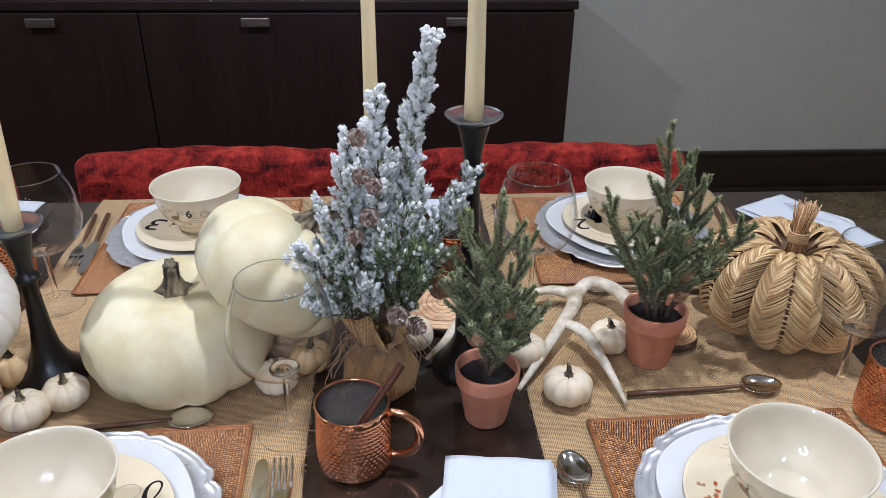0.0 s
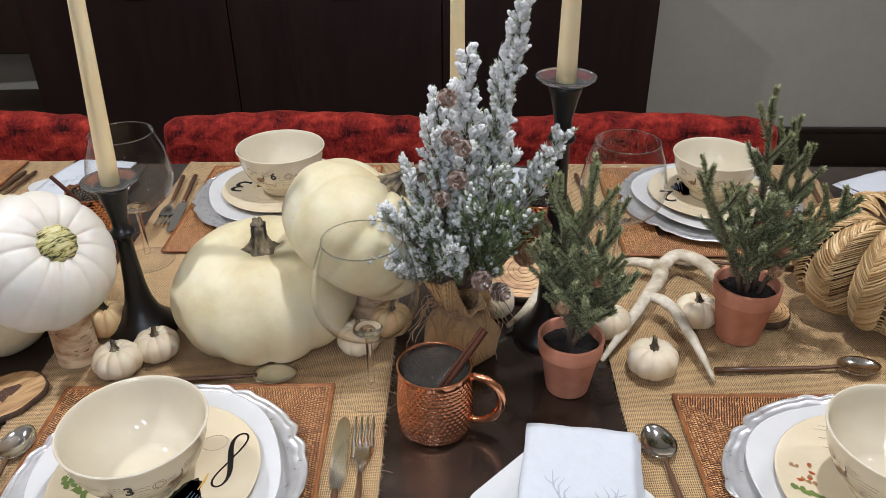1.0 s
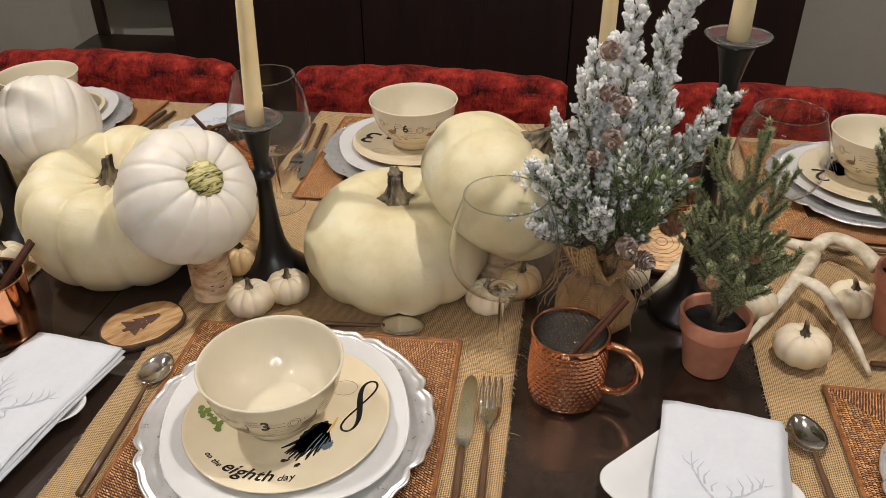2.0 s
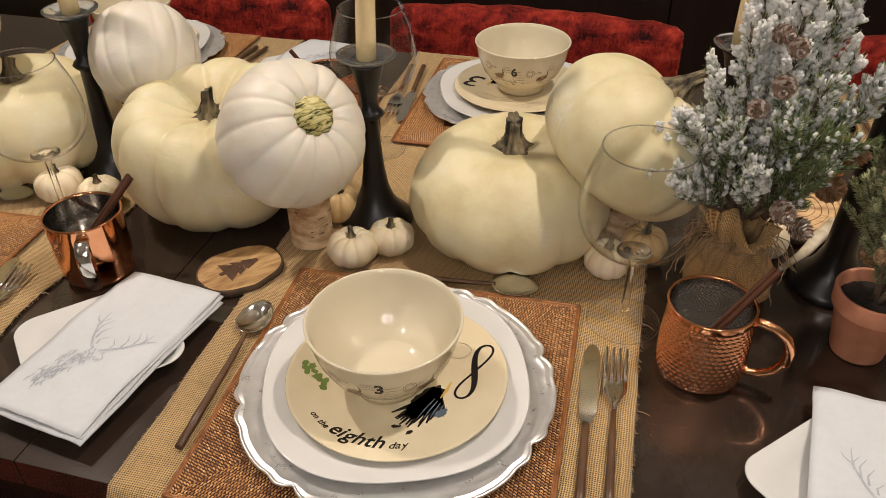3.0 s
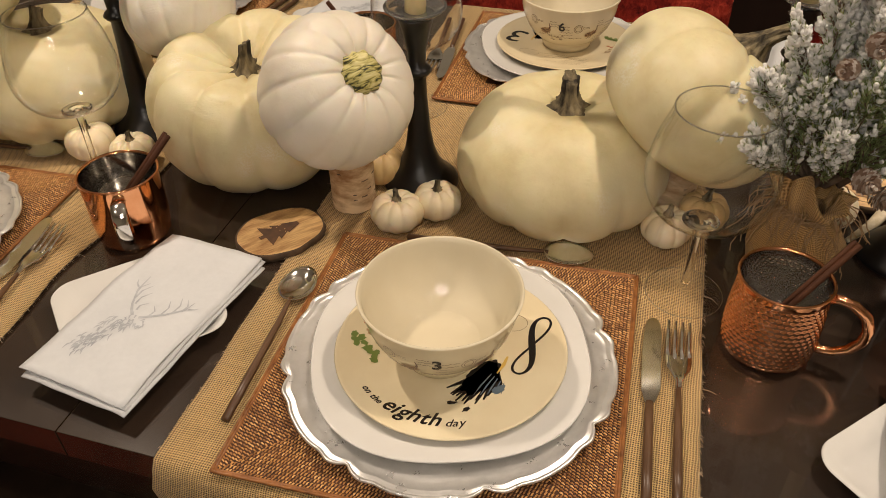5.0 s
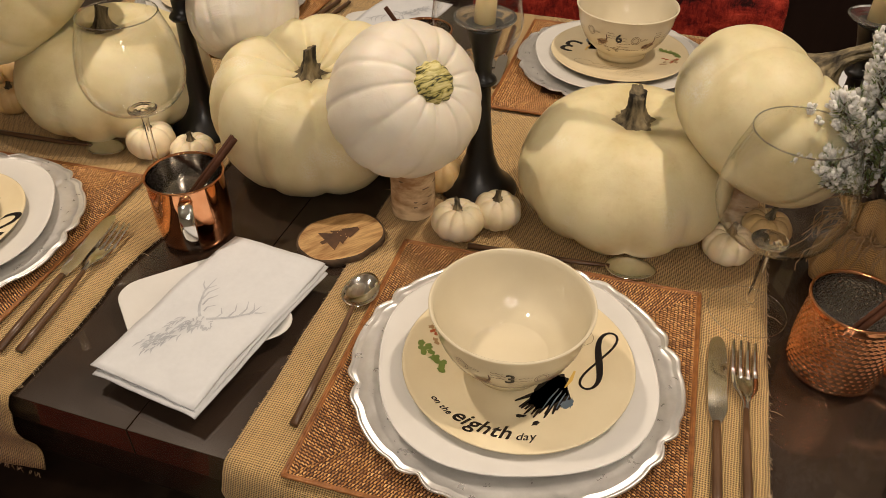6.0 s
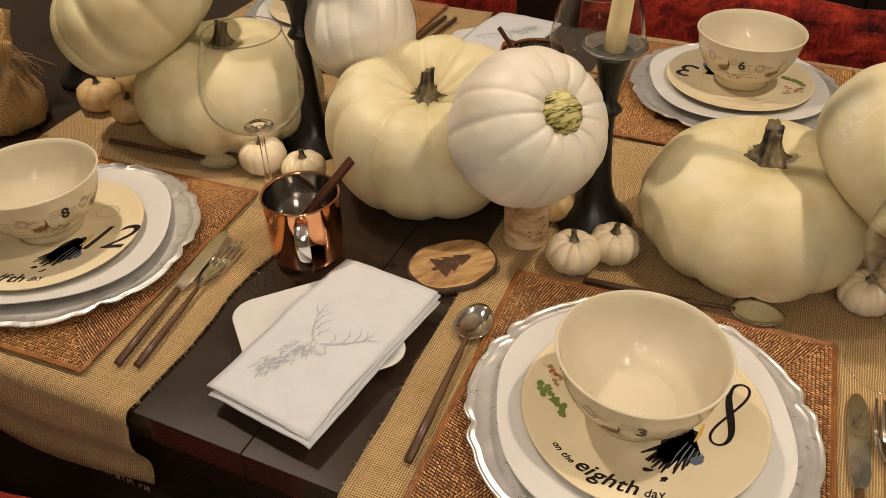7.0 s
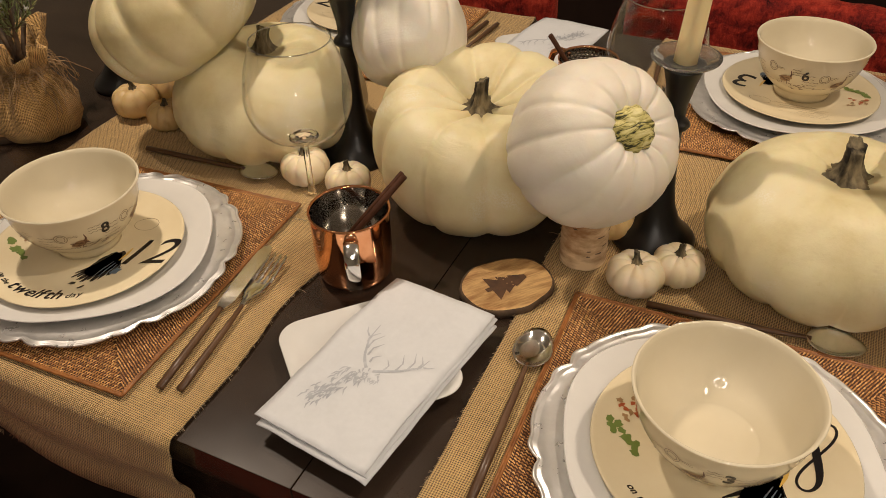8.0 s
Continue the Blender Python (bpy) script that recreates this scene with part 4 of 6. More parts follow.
def print_bowl(m, number, seed, label):
    t = thing("bowl", label, "bowl", "printed cream bowls", m)
    part("outside", BOUT_ME, None, t)
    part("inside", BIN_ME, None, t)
    rnd = random.Random(seed)
    face = radians(-76)
    if number:
        part("numeral", on_bowl(letters(number, 0.02, 0.0, 0.0006), face, 0.048), "ink", t, "small black numeral")
    sepia, brown, wash = [], [], []
    n = 24
    for k in range(n):
        a = face + (k + 0.5) * 2 * math.pi / n + rnd.uniform(-0.05, 0.05)
        kind = k % 4
        if kind == 0:
            for q in range(5):
                sepia.append(on_bowl(wavy(-0.01, 0.0052 * q - 0.012, rnd.uniform(0.012, 0.022), seed + k * 5 + q, 0.0006, 0.0011), a, 0.047))
        elif kind == 1:
            ring = [(math.cos(q * math.pi / 9), math.sin(q * math.pi / 9)) for q in range(19)]
            h = rnd.uniform(0.05, 0.06)
            for r in (0.0068, 0.0045):
                sepia.append(on_bowl(stroke([(r * x, r * y) for x, y in ring], 0.0007), a, h))
            for q in range(2):
                sepia.append(on_bowl(wavy(0.006, 0.002 * q, 0.012, seed + k + q, 0.0005, 0.0008), a, h))
            sepia.append(on_bowl(wavy(-0.012, 0.0, 0.02, seed + k + 7, 0.0007, 0.0013), a, 0.034))
        elif kind == 2:
            # a small standing brushed shape over a tuft of ground
            h = rnd.uniform(0.04, 0.048)
            wash.append(on_bowl(blob(0.0, 0.0, 0.0095, 0.0048, seed + k, 22, 0.16, 0.35), a, h))
            for q in range(9):
                x, y = rnd.uniform(-0.008, 0.008), rnd.uniform(-0.003, 0.003)
                brown.append(on_bowl(stroke([(x - 0.003, y - 0.001), (x, y), (x + 0.003, y - 0.0015)], [0.0006, 0.0015, 0.0004]), a, h, 0.0006))
            brown.append(on_bowl(stroke([(0.005, 0.001), (0.0082, 0.008), (0.007, 0.0145)], [0.0036, 0.002, 0.0008]), a, h))
            for q in range(7):
                x = rnd.uniform(-0.012, 0.012)
                brown.append(on_bowl(stroke([(x, -0.0095), (x + 0.001, -0.0065 + rnd.uniform(-0.001, 0.001))], [0.0009, 0.0004]), a, h))
            for q in (-0.002, 0.002):
                brown.append(on_bowl(stroke([(q, -0.003), (q, -0.0085)], 0.0008), a, h))
        else:
            for q in range(14):
                x, y = rnd.uniform(-0.011, 0.011), rnd.uniform(-0.008, 0.004)
                sepia.append(on_bowl(stroke([(x, y), (x + rnd.uniform(0.002, 0.005), y + rnd.uniform(-0.001, 0.002))], [0.0013, 0.0005]), a, 0.034))
            for q in range(3):
                sepia.append(on_bowl(wavy(-0.008, 0.004 * q, rnd.uniform(0.01, 0.016), seed + k * 7 + q, 0.0006, 0.001), a, 0.054))
    part("script_print", join(*sepia), "ink_sepia", t, "faint sepia script and postmark rings", kind="stuff")
    part("brown_print", join(*brown), "ink_brown", t, "small brown painted strokes", kind="stuff")
    part("tan_print", join(*wash), "ink_wash", t, "soft tan painted shapes", kind="stuff")
    return t


def setting(x, y, turn, number, word, bowl_no, seed, dx=0.0, dy=0.0, mat_at=None, mat_turn=2.3, bowl_at=None, bowl_turn=None, bowl_size=1.0):
    mx, my = mat_at
    placemat(mx, my, mat_turn, "square reddish-brown woven rattan placemat on burlap")
    z = Z_RUN + 0.0052
    tagged(new("charger_plate", CH_ME), "antiqued silver charger plate with a scalloped rim", "plate", "silver chargers").matrix_basis = pose(x, y, z, 0, 0, turn + (4.5 if seed == 1 else seed * 11))
    z += 0.0098
    tagged(new("dinner_plate", DIN_ME), "plain white softly squared dinner plate on a charger", "plate", "white dinner plates").matrix_basis = pose(x + dx * 0.3, y + dy * 0.3, z, 0, 0, turn + 20)
    z += 0.0092
    salad_plate(pose(x + dx, y + dy, z, 0, 0, turn), number, word, seed, f"cream salad plate printed with a black {number}")
    z += 0.0042
    bw = print_bowl(pose(*(bowl_at or (x + dx, y + dy)), z, 0, 0, turn if bowl_turn is None else bowl_turn), bowl_no, seed + 9, "cream bowl with sepia prints on a salad plate")
    bw.scale = (bowl_size,) * 3


setting(0.303, 1.484, 0, "8", "eighth", "3", 1, 0.003, -0.004, (0.304, 1.486), bowl_at=(0.297, 1.477), bowl_turn=0)
setting(-0.422, 1.485, 14, "12", "twelfth", "8", 2, -0.006, -0.014, (-0.43, 1.489), 3.2, (-0.436, 1.482), 58)
setting(1.098, 1.478, -8, "1", "", "", 3, 0.0, 0.0, (1.093, 1.484), 1.0)
setting(0.292, 2.212, 180, "3", "", "6", 4, 0.004, 0.0, (0.297, 2.19), 181, (0.299, 2.212), -14, 1.05)
setting(1.1, 2.196, 190, "2", "", "", 5, 0.0, 0.0, (1.09, 2.186), 180, None, 20)
setting(-0.482, 2.24, 176, "7", "", "", 6, 0.0, 0.0, (-0.468, 2.21), 180)


# ---- cutlery ----
def fork_meshes():
    """Lies along +y, tines at +y, from the handle's end at 0."""
    h = tube([(0, 0.0, 0.004), (0, 0.03, 0.0042), (0, 0.09, 0.0045), (0, 0.128, 0.006)], [0.0044, 0.0045, 0.0038, 0.0026], 10, flat=0.75)
    V, F = [], []
    rows = [(0.126, 0.0026, 0.0062), (0.136, 0.0032, 0.0072), (0.146, 0.0075, 0.0068), (0.154, 0.0115, 0.0055), (0.164, 0.0128, 0.0042), (0.172, 0.0128, 0.004)]
    for y, w, z in rows:
        for u in (-1, -0.5, 0, 0.5, 1):
            V.append((w * u, y, z + 0.0012 * u * u))
    for j in range(len(rows) - 1):
        for i in range(4):
            a = j * 5 + i
            F.append((a, a + 1, a + 6, a + 5))
    o = len(V)
    V2 = [(x, y, z - 0.0016) for x, y, z in V]
    head = V + V2, F + [tuple(i + o for i in reversed(f)) for f in F] + [(4 * 0 + j * 5, j * 5 + 5, o + j * 5 + 5, o + j * 5) for j in range(len(rows) - 1)] + [(j * 5 + 9, j * 5 + 4, o + j * 5 + 4, o + j * 5 + 9) for j in range(len(rows) - 1)]
    tine = tube([(0, 0.169, 0.0036), (0, 0.185, 0.004), (0, 0.205, 0.0066), (0, 0.218, 0.0098)], [0.0024, 0.0023, 0.0021, 0.0012], 8, flat=0.55)
    return mesh_of("handle", h, "walnut"), mesh_of("head", head, "steel"), mesh_of("tine", tine, "steel")


def knife_meshes():
    h = tube([(0, 0.0, 0.004), (0, 0.04, 0.0042), (0, 0.11, 0.0042), (0, 0.122, 0.004)], [0.0046, 0.0047, 0.0042, 0.0036], 10, flat=0.75)
    out = [(-0.0045, 0.121), (0.0045, 0.121), (0.0078, 0.13), (0.0102, 0.139), (0.0104, 0.18), (0.0104, 0.215), (0.0088, 0.23), (0.0055, 0.238), (0.001, 0.24), (-0.004, 0.236), (-0.007, 0.226), (-0.0085, 0.2), (-0.0088, 0.16), (-0.008, 0.135)]
    return mesh_of("handle", h, "walnut"), mesh_of("blade", slab(out, 0.0026, 0.0046, 0.0006), "steel", False)


def spoon_meshes(ln=0.222):
    h = tube([(0, 0.0, 0.004), (0, 0.05, 0.0042), (0, ln - 0.085, 0.0048), (0, ln - 0.062, 0.0066), (0, ln - 0.052, 0.0068)], [0.0046, 0.0046, 0.0036, 0.0026, 0.0026], 10, flat=0.75)
    V, F = [], []
    na, nr = 36, 8
    cy, rx, ry, dep = ln - 0.028, 0.0205, 0.029, 0.0075
    V.append((0, cy, 0.0012))
    for k in range(1, nr + 1):
        for i in range(na):
            a = 2 * math.pi * i / na
            r = k / nr
            egg = 1 - 0.13 * math.sin(a)
            V.append((rx * r * math.cos(a) * egg, cy + ry * r * math.sin(a), 0.0012 + dep * r ** 2.4))
    top = len(V)
    F += [(0, 1 + i, 1 + (i + 1) % na) for i in range(na)]
    for k in range(nr - 1):
        for i in range(na):
            a, b = 1 + k * na + i, 1 + k * na + (i + 1) % na
            F.append((a, a + na, b + na, b))
    under = [(x, y, z - 0.0012) for x, y, z in V]
    G = V + under, F + [tuple(i + top for i in reversed(f)) for f in F] + [(top - na + i, 2 * top - na + i, 2 * top - na + (i + 1) % na, top - na + (i + 1) % na) for i in range(na)]
    return mesh_of("handle", h, "walnut"), mesh_of("spoon_bowl", G, "steel")


FORK, KNIFE, SPOON = fork_meshes(), knife_meshes(), spoon_meshes()


def laid(x0, y0, x1, y1, z):
    """A pose at (x0, y0) whose +y looks at (x1, y1)."""
    return pose(x0, y0, z, 0, 0, math.degrees(math.atan2(-(x1 - x0), y1 - y0)))


def fork(x0, y0, x1, y1, z=Z_RUN):
    t = thing("fork", "polished steel fork with a dark wooden handle", "fork", "forks", laid(x0, y0, x1, y1, z))
    part("handle", FORK[0], None, t, "dark brown wooden handle")
    part("head", FORK[1], None, t)
    for k in range(4):
        part("tine", FORK[2], None, t, at=pose(-0.0108 + 0.0072 * k, 0, 0))


def knife(x0, y0, x1, y1, z=Z_RUN):
    t = thing("knife", "polished steel table knife with a dark wooden handle", "knife", "knives", laid(x0, y0, x1, y1, z))
    part("handle", KNIFE[0], None, t, "dark brown wooden handle")
    part("blade", KNIFE[1], None, t)


def spoon(x0, y0, x1, y1, z=Z_RUN):
    t = thing("spoon", "polished steel spoon with a dark wooden handle", "spoon", "spoons", laid(x0, y0, x1, y1, z))
    part("handle", SPOON[0], None, t, "dark brown wooden handle")
    part("spoon_bowl", SPOON[1], None, t)


fork(0.533, 1.383, 0.522, 1.596)
knife(0.508, 1.366, 0.494, 1.604)
spoon(0.12, 1.357, 0.106, 1.577)
spoon(0.198, 1.668, 0.419, 1.686)
fork(-0.196, 1.353, -0.226, 1.575)
knife(-0.217, 1.347, -0.252, 1.586)
spoon(-0.553, 1.705, -0.344, 1.716)
spoon(0.982, 1.708, 1.189, 1.717)
spoon(0.893, 1.375, 0.874, 1.596)
fork(0.066, 2.312, 0.096, 2.08)
knife(0.09, 2.316, 0.117, 2.075)
fork(0.868, 2.33, 0.888, 2.11)
knife(1.328, 2.3, 1.295, 2.08)
fork(1.352, 2.3, 1.322, 2.09)
spoon(1.2, 1.972, 0.996, 1.992)
spoon(0.52, 1.975, 0.31, 1.985)
knife(-0.272, 2.33, -0.292, 2.1)
fork(-0.25, 2.33, -0.268, 2.11)

# ---- pumpkins ----
def rind(R, H, ribs, depth, top, seed, n=144, m=44, flat=0.12, low=1.0, crease=2.2, upper=1.0, dip=0.3, shoulder=0.82):
    """Ribbed body of revolution standing on z = 0, with a dimple of that depth on top; upper: how strong the ribs are above."""
    rnd = random.Random(seed)
    jit = [rnd.uniform(-0.22, 0.22) for _ in range(ribs)]
    turn = [rnd.uniform(-0.12, 0.12) for _ in range(ribs)]
    V, F = [], []

    def groove(a):
        u = a * ribs / (2 * math.pi)
        k = int(u) % ribs
        f = u - int(u)
        lo, hi = turn[k], 1 + turn[(k + 1) % ribs]
        if f < lo or f > hi:
            k = (k - 1) % ribs if f < lo else (k + 1) % ribs
            f = f + 1 if f < lo else f - 1
            lo, hi = turn[k], 1 + turn[(k + 1) % ribs]
        f = min(max((f - lo) / (hi - lo), 0), 1)
        return (1 - math.sin(math.pi * f)) ** crease, jit[k] * math.sin(math.pi * f) ** 2

    for j in range(1, m):
        p = math.pi * j / m
        e = min(max((p / math.pi - 0.4) / 0.4, 0), 1)
        strong = upper + (1 - upper) * e * e * (3 - 2 * e)
        for i in range(n):
            a = 2 * math.pi * i / n
            g, b = groove(a)
            g *= strong
            s = math.sin(math.pi * (p / math.pi) ** low)
            r = R * s ** shoulder * (1 - depth * g * min(1, s * 1.5) * (1 + (low - 1) * 9 * (p / math.pi) ** 3) + 0.05 * b * strong)
            z = H / 2 * math.copysign(abs(math.cos(p)) ** 0.95, math.cos(p))
            q = r / R
            if p < math.pi / 2:
                z -= top * math.exp(-(q / dip) ** 2) + depth * 0.5 * H * g * math.exp(-((q - 0.35) / 0.3) ** 2)
            else:
                z += flat * H * math.exp(-(q / 0.45) ** 2)
            w = 0.022 * R * noise.noise((math.cos(a) * 2 + seed, math.sin(a) * 2, p * 1.6))
            w += 0.005 * R * noise.noise((math.cos(a) * 7 + seed, math.sin(a) * 7, p * 9))
            V.append(((r + w) * math.cos(a), (r + w) * math.sin(a), z))
    base = min(v[2] for v in V)
    V = [(x, y, z - base) for x, y, z in V]
    for j in range(m - 2):
        for i in range(n):
            k = (i + 1) % n
            F.append((j * n + i, j * n + n + i, j * n + n + k, j * n + k))
    zt = sum(V[i][2] for i in range(n)) / n
    zb = sum(V[(m - 2) * n + i][2] for i in range(n)) / n
    V += [(0, 0, zt), (0, 0, zb)]
    for i in range(n):
        k = (i + 1) % n
        F.append((len(V) - 2, i, k))
        F.append((len(V) - 1, (m - 2) * n + k, (m - 2) * n + i))
    bed = [(sum(math.hypot(*v[:2]) for v in V[j * n:(j + 1) * n]) / n, sum(v[2] for v in V[j * n:(j + 1) * n]) / n - zt) for j in range(m // 2)]
    return (V, F), zt, bed


def stalk(r, h, bend, seed, ridges=6):
    """A ridged woody stem: a lobed foot spread on the rind, a fluted shaft and a slanting cut."""
    n, m = 90, 24
    V, F = [], []
    for j in range(m + 1):
        t = (j / m) ** 1.25
        rr = r * (0.33 + 0.87 * math.exp(-t * 4.2) + 0.06 * t ** 3)
        ox, oy = bend[0] * t ** 1.8, bend[1] * t ** 1.8
        foot = math.exp(-t * 6)
        for i in range(n):
            a = 2 * math.pi * i / n + 0.6 * t
            lobe = (0.1 if r > 0.012 else 0.05) * foot * math.cos(5 * a + seed) + 0.06 * foot * math.cos(3 * a + 2 * seed)
            flute = (0.2 - 0.13 * foot) * (1 - 2 * abs(math.sin(ridges * a / 2)) ** 1.3) + 0.06 * math.cos(ridges * 2 * a + 4 * t) + 0.04 * math.cos(ridges * 5 * a)
            k = 1 + lobe + flute + 0.1 * noise.noise((math.cos(a) * 3, math.sin(a) * 3, t * 6 + seed))
            V.append((ox + rr * k * math.cos(a), oy + rr * k * math.sin(a), h * t + 0.22 * r * t ** 6 * math.cos(a + seed) + 0.06 * r * (1 - foot)))
    for j in range(m):
        for i in range(n):
            k = (i + 1) % n
            F.append((j * n + i, j * n + k, j * n + n + k, j * n + n + i))
    V.append((bend[0], bend[1], h - 0.12 * r))
    F += [(m * n + i, m * n + (i + 1) % n, len(V) - 1) for i in range(n)]
    return V, F


def knob(r, h):
    """A lumpy dome closing the end of a pumpkin."""
    prof = [(r * 0.9, -0.005), (r * 1.0, 0.0), (r * 1.06, h * 0.2), (r * 1.03, h * 0.45), (r * 0.9, h * 0.7), (r * 0.66, h * 0.9), (r * 0.34, h), (0.0, h * 1.01)]

    def warp(q, z, a):
        k = 1 + 0.05 * math.cos(11 * a + 1) + 0.035 * math.cos(6 * a) + 0.06 * noise.noise((math.cos(a) * 2.5, math.sin(a) * 2.5, z * 120))
        return q * k, z

    return lathe(prof, 88, warp)


def pumpkin(m, R, H, ribs, depth, top, seed, skin, label, stem=(0.016, 0.045, (0.004, 0.006)), stem_skin="stem", group="large pumpkins", flat=0.12, low=1.0, crease=2.2, upper=1.0, dip=0.3, shoulder=0.82):
    t = thing("pumpkin", label, "pumpkin", group, m)
    g, zt, slope = rind(R, H, ribs, depth, top, seed, 180 if R > 0.05 else 108, 56 if R > 0.05 else 28, flat, low, crease, upper, dip, shoulder)
    part("rind", g, skin, t)
    st = stalk(*stem, seed) if stem_skin == "stem" else knob(0.0222, 0.0195)
    if stem_skin == "stem":
        # the spread foot follows the slope of the dimple
        def bed(q):
            if q <= slope[0][0]:
                return 0.0
            for (r0, z0), (r1, z1) in zip(slope, slope[1:]):
                if q <= r1:
                    return z0 + (z1 - z0) * (q - r0) / (r1 - r0)
            return 0.0

        st = [(x, y, z - 0.0012 + bed(math.hypot(x, y)) * math.exp(-3.0 * max(z, 0.0) / stem[1])) for x, y, z in st[0]], st[1]
    part("stem", st, stem_skin, t, "dry brown ridged stem" if stem_skin == "stem" else "yellow-green striped stem end", at=pose(0, 0, zt - 0.001))
    return t


def tilted(x, y, z, axis, R, H):
    """A pose for a pumpkin of that height whose middle lies at x, y, z and whose stem looks along axis."""
    q = Vector(axis).normalized().to_track_quat("Z", "Y").to_matrix().to_4x4()
    return Matrix.Translation((x, y, z)) @ q @ Matrix.Translation((0, 0, -H / 2))


pumpkin(pose(0.357, 1.811, Z_RUN + 0.001, 4, 0, 20), 0.132, 0.176, 11, 0.045, 0.034, 11, "rind", "large flat ivory pumpkin with a brown stem, on burlap", (0.023, 0.038, (0.001, 0.008)), low=1.22, crease=1.5, upper=0.14, dip=0.42)
pumpkin(tilted(0.505, 1.802, 0.924, (0.58, 0.22, 0.78), 0.1125, 0.158), 0.1125, 0.158, 7, 0.06, 0.009, 12, "rind", "ivory pumpkin tipped on its side against another", (0.02, 0.05, (0.004, -0.03)), flat=0.02, crease=1.7, dip=0.4)
pumpkin(pose(-0.06, 1.808, TOP + 0.006, 9, 0, 12), 0.139, 0.212, 10, 0.075, 0.06, 13, "rind", "large deeply ribbed ivory pumpkin standing on the table", (0.0185, 0.035, (0.002, 0.008)), crease=1.6, upper=0.9, dip=0.5, shoulder=0.78)
pumpkin(tilted(0.116, 1.697, 0.932, (0.64, -0.42, 0.62), 0.0885, 0.165), 0.0885, 0.165, 13, 0.03, 0.018, 14, "rind_white", "white ribbed pumpkin lying tipped on a birch log", (0.022, 0.012, (0.0, 0.0)), "stem_green", crease=2.4)
pumpkin(pose(-0.409, 1.829, Z_RUN, 0, 0, 40), 0.143, 0.178, 11, 0.045, 0.036, 15, "rind", "large flat ivory pumpkin with a dark stem, on burlap", (0.0195, 0.036, (0.006, 0.0)), low=1.22, crease=1.5, upper=0.14, dip=0.42)
pumpkin(tilted(-0.512, 1.785, 0.957, (-0.55, -0.2, 0.8), 0.127, 0.168), 0.127, 0.168, 10, 0.08, 0.03, 16, "rind", "ivory pumpkin tipped against a flat one", (0.017, 0.045, (0.02, 0.0)), flat=0.02, crease=1.7)
pumpkin(tilted(-0.192, 1.866, 0.942, (-0.3, 0.6, 0.75), 0.076, 0.148), 0.076, 0.148, 13, 0.03, 0.02, 17, "rind_white", "white ribbed pumpkin lying tipped on a birch log", (0.022, 0.012, (0.0, 0.0)), "stem_green", crease=2.4)

SMALL = [(0.217, 1.73, 0.031, 0.044, 21, "rind_small", Z_RUN), (0.176, 1.694, 0.033, 0.046, 22, "rind_small", Z_RUN), (0.496, 1.75, 0.03, 0.046, 23, "rind_small", Z_RUN), (0.538, 1.795, 0.03, 0.046, 24, "rind_amber", Z_RUN), (0.897, 1.71, 0.035, 0.047, 25, "rind_small", Z_RUN), (0.853, 1.795, 0.031, 0.046, 26, "rind_small", Z_RUN), (0.985, 1.825, 0.032, 0.046, 27, "rind_small", Z_RUN), (0.69, 1.85, 0.03, 0.05, 28, "rind_small", TOP + 0.001), (-0.647, 1.79, 0.036, 0.052, 29, "rind_amber", Z_RUN), (-0.572, 1.775, 0.03, 0.046, 30, "rind_amber", Z_RUN), (-0.294, 1.735, 0.0345, 0.05, 31, "rind_small", Z_RUN), (-0.222, 1.73, 0.0315, 0.046, 32, "rind_small", Z_RUN), (0.125, 1.785, 0.03, 0.05, 33, "rind_amber", Z_RUN), (-0.635, 1.86, 0.033, 0.05, 34, "rind_amber", Z_RUN)]
for sx, sy, sr, sh, sd, sk, sz in SMALL:
    rnd = random.Random(sd)
    pumpkin(pose(sx, sy, sz, 0, 0, rnd.uniform(0, 360)), sr, sh, 9, 0.085, 0.007, sd, sk, "small creamy white decorative gourd with a short stem" if sk == "rind_small" else "small amber-tinged decorative gourd with a short stem", (0.0078, rnd.uniform(0.012, 0.018), (rnd.uniform(-0.004, 0.004), rnd.uniform(-0.004, 0.004))), group="small gourds", crease=1.4)


# ---- logs and wood slices ----
def birch_log(m, r, h, label):
    t = thing("birch_log", label, "log", "birch logs", m)
    part("bark", lathe([(r, 0.0), (r, h * 0.3), (r, h * 0.7), (r, h)], 40, lambda q, z, a: (q * (1 + 0.03 * noise.noise((math.cos(a) * 2, math.sin(a) * 2, z * 30))), z)), "birch", t)
    part("cut_end", lathe([(0.0, h - 0.001), (r * 0.97, h - 0.001)], 40), "cut_wood", t, "pale cut end")
    flaps = []
    rnd = random.Random(7)
    for k in range(26):
        a, z = rnd.uniform(0, 6.28), rnd.uniform(0.1, 0.9) * h
        w = rnd.uniform(0.1, 0.35)
        V = [((r * 1.028) * math.cos(a + w * (i / 4 - 0.5)), (r * 1.028) * math.sin(a + w * (i / 4 - 0.5)), z + s * rnd.uniform(0.0005, 0.0012)) for s in (-1, 1) for i in range(5)]
        flaps.append((V, [(i, i + 1, i + 6, i + 5) for i in range(4)]))
    part("lenticels", join(*flaps), "twig", t, "dark horizontal bark marks", kind="stuff")
    return t


birch_log(pose(0.106, 1.725, Z_RUN), 0.028, 0.107, "short birch log standing on end under a pumpkin")
birch_log(pose(-0.19, 1.885, TOP + 0.001), 0.028, 0.125, "short birch log standing on end behind pumpkins")
birch_log(pose(0.5, 1.845, Z_RUN), 0.028, 0.11, "short birch log under a tipped pumpkin")
birch_log(pose(-0.5, 1.86, Z_RUN), 0.028, 0.11, "short birch log under a tipped pumpkin")


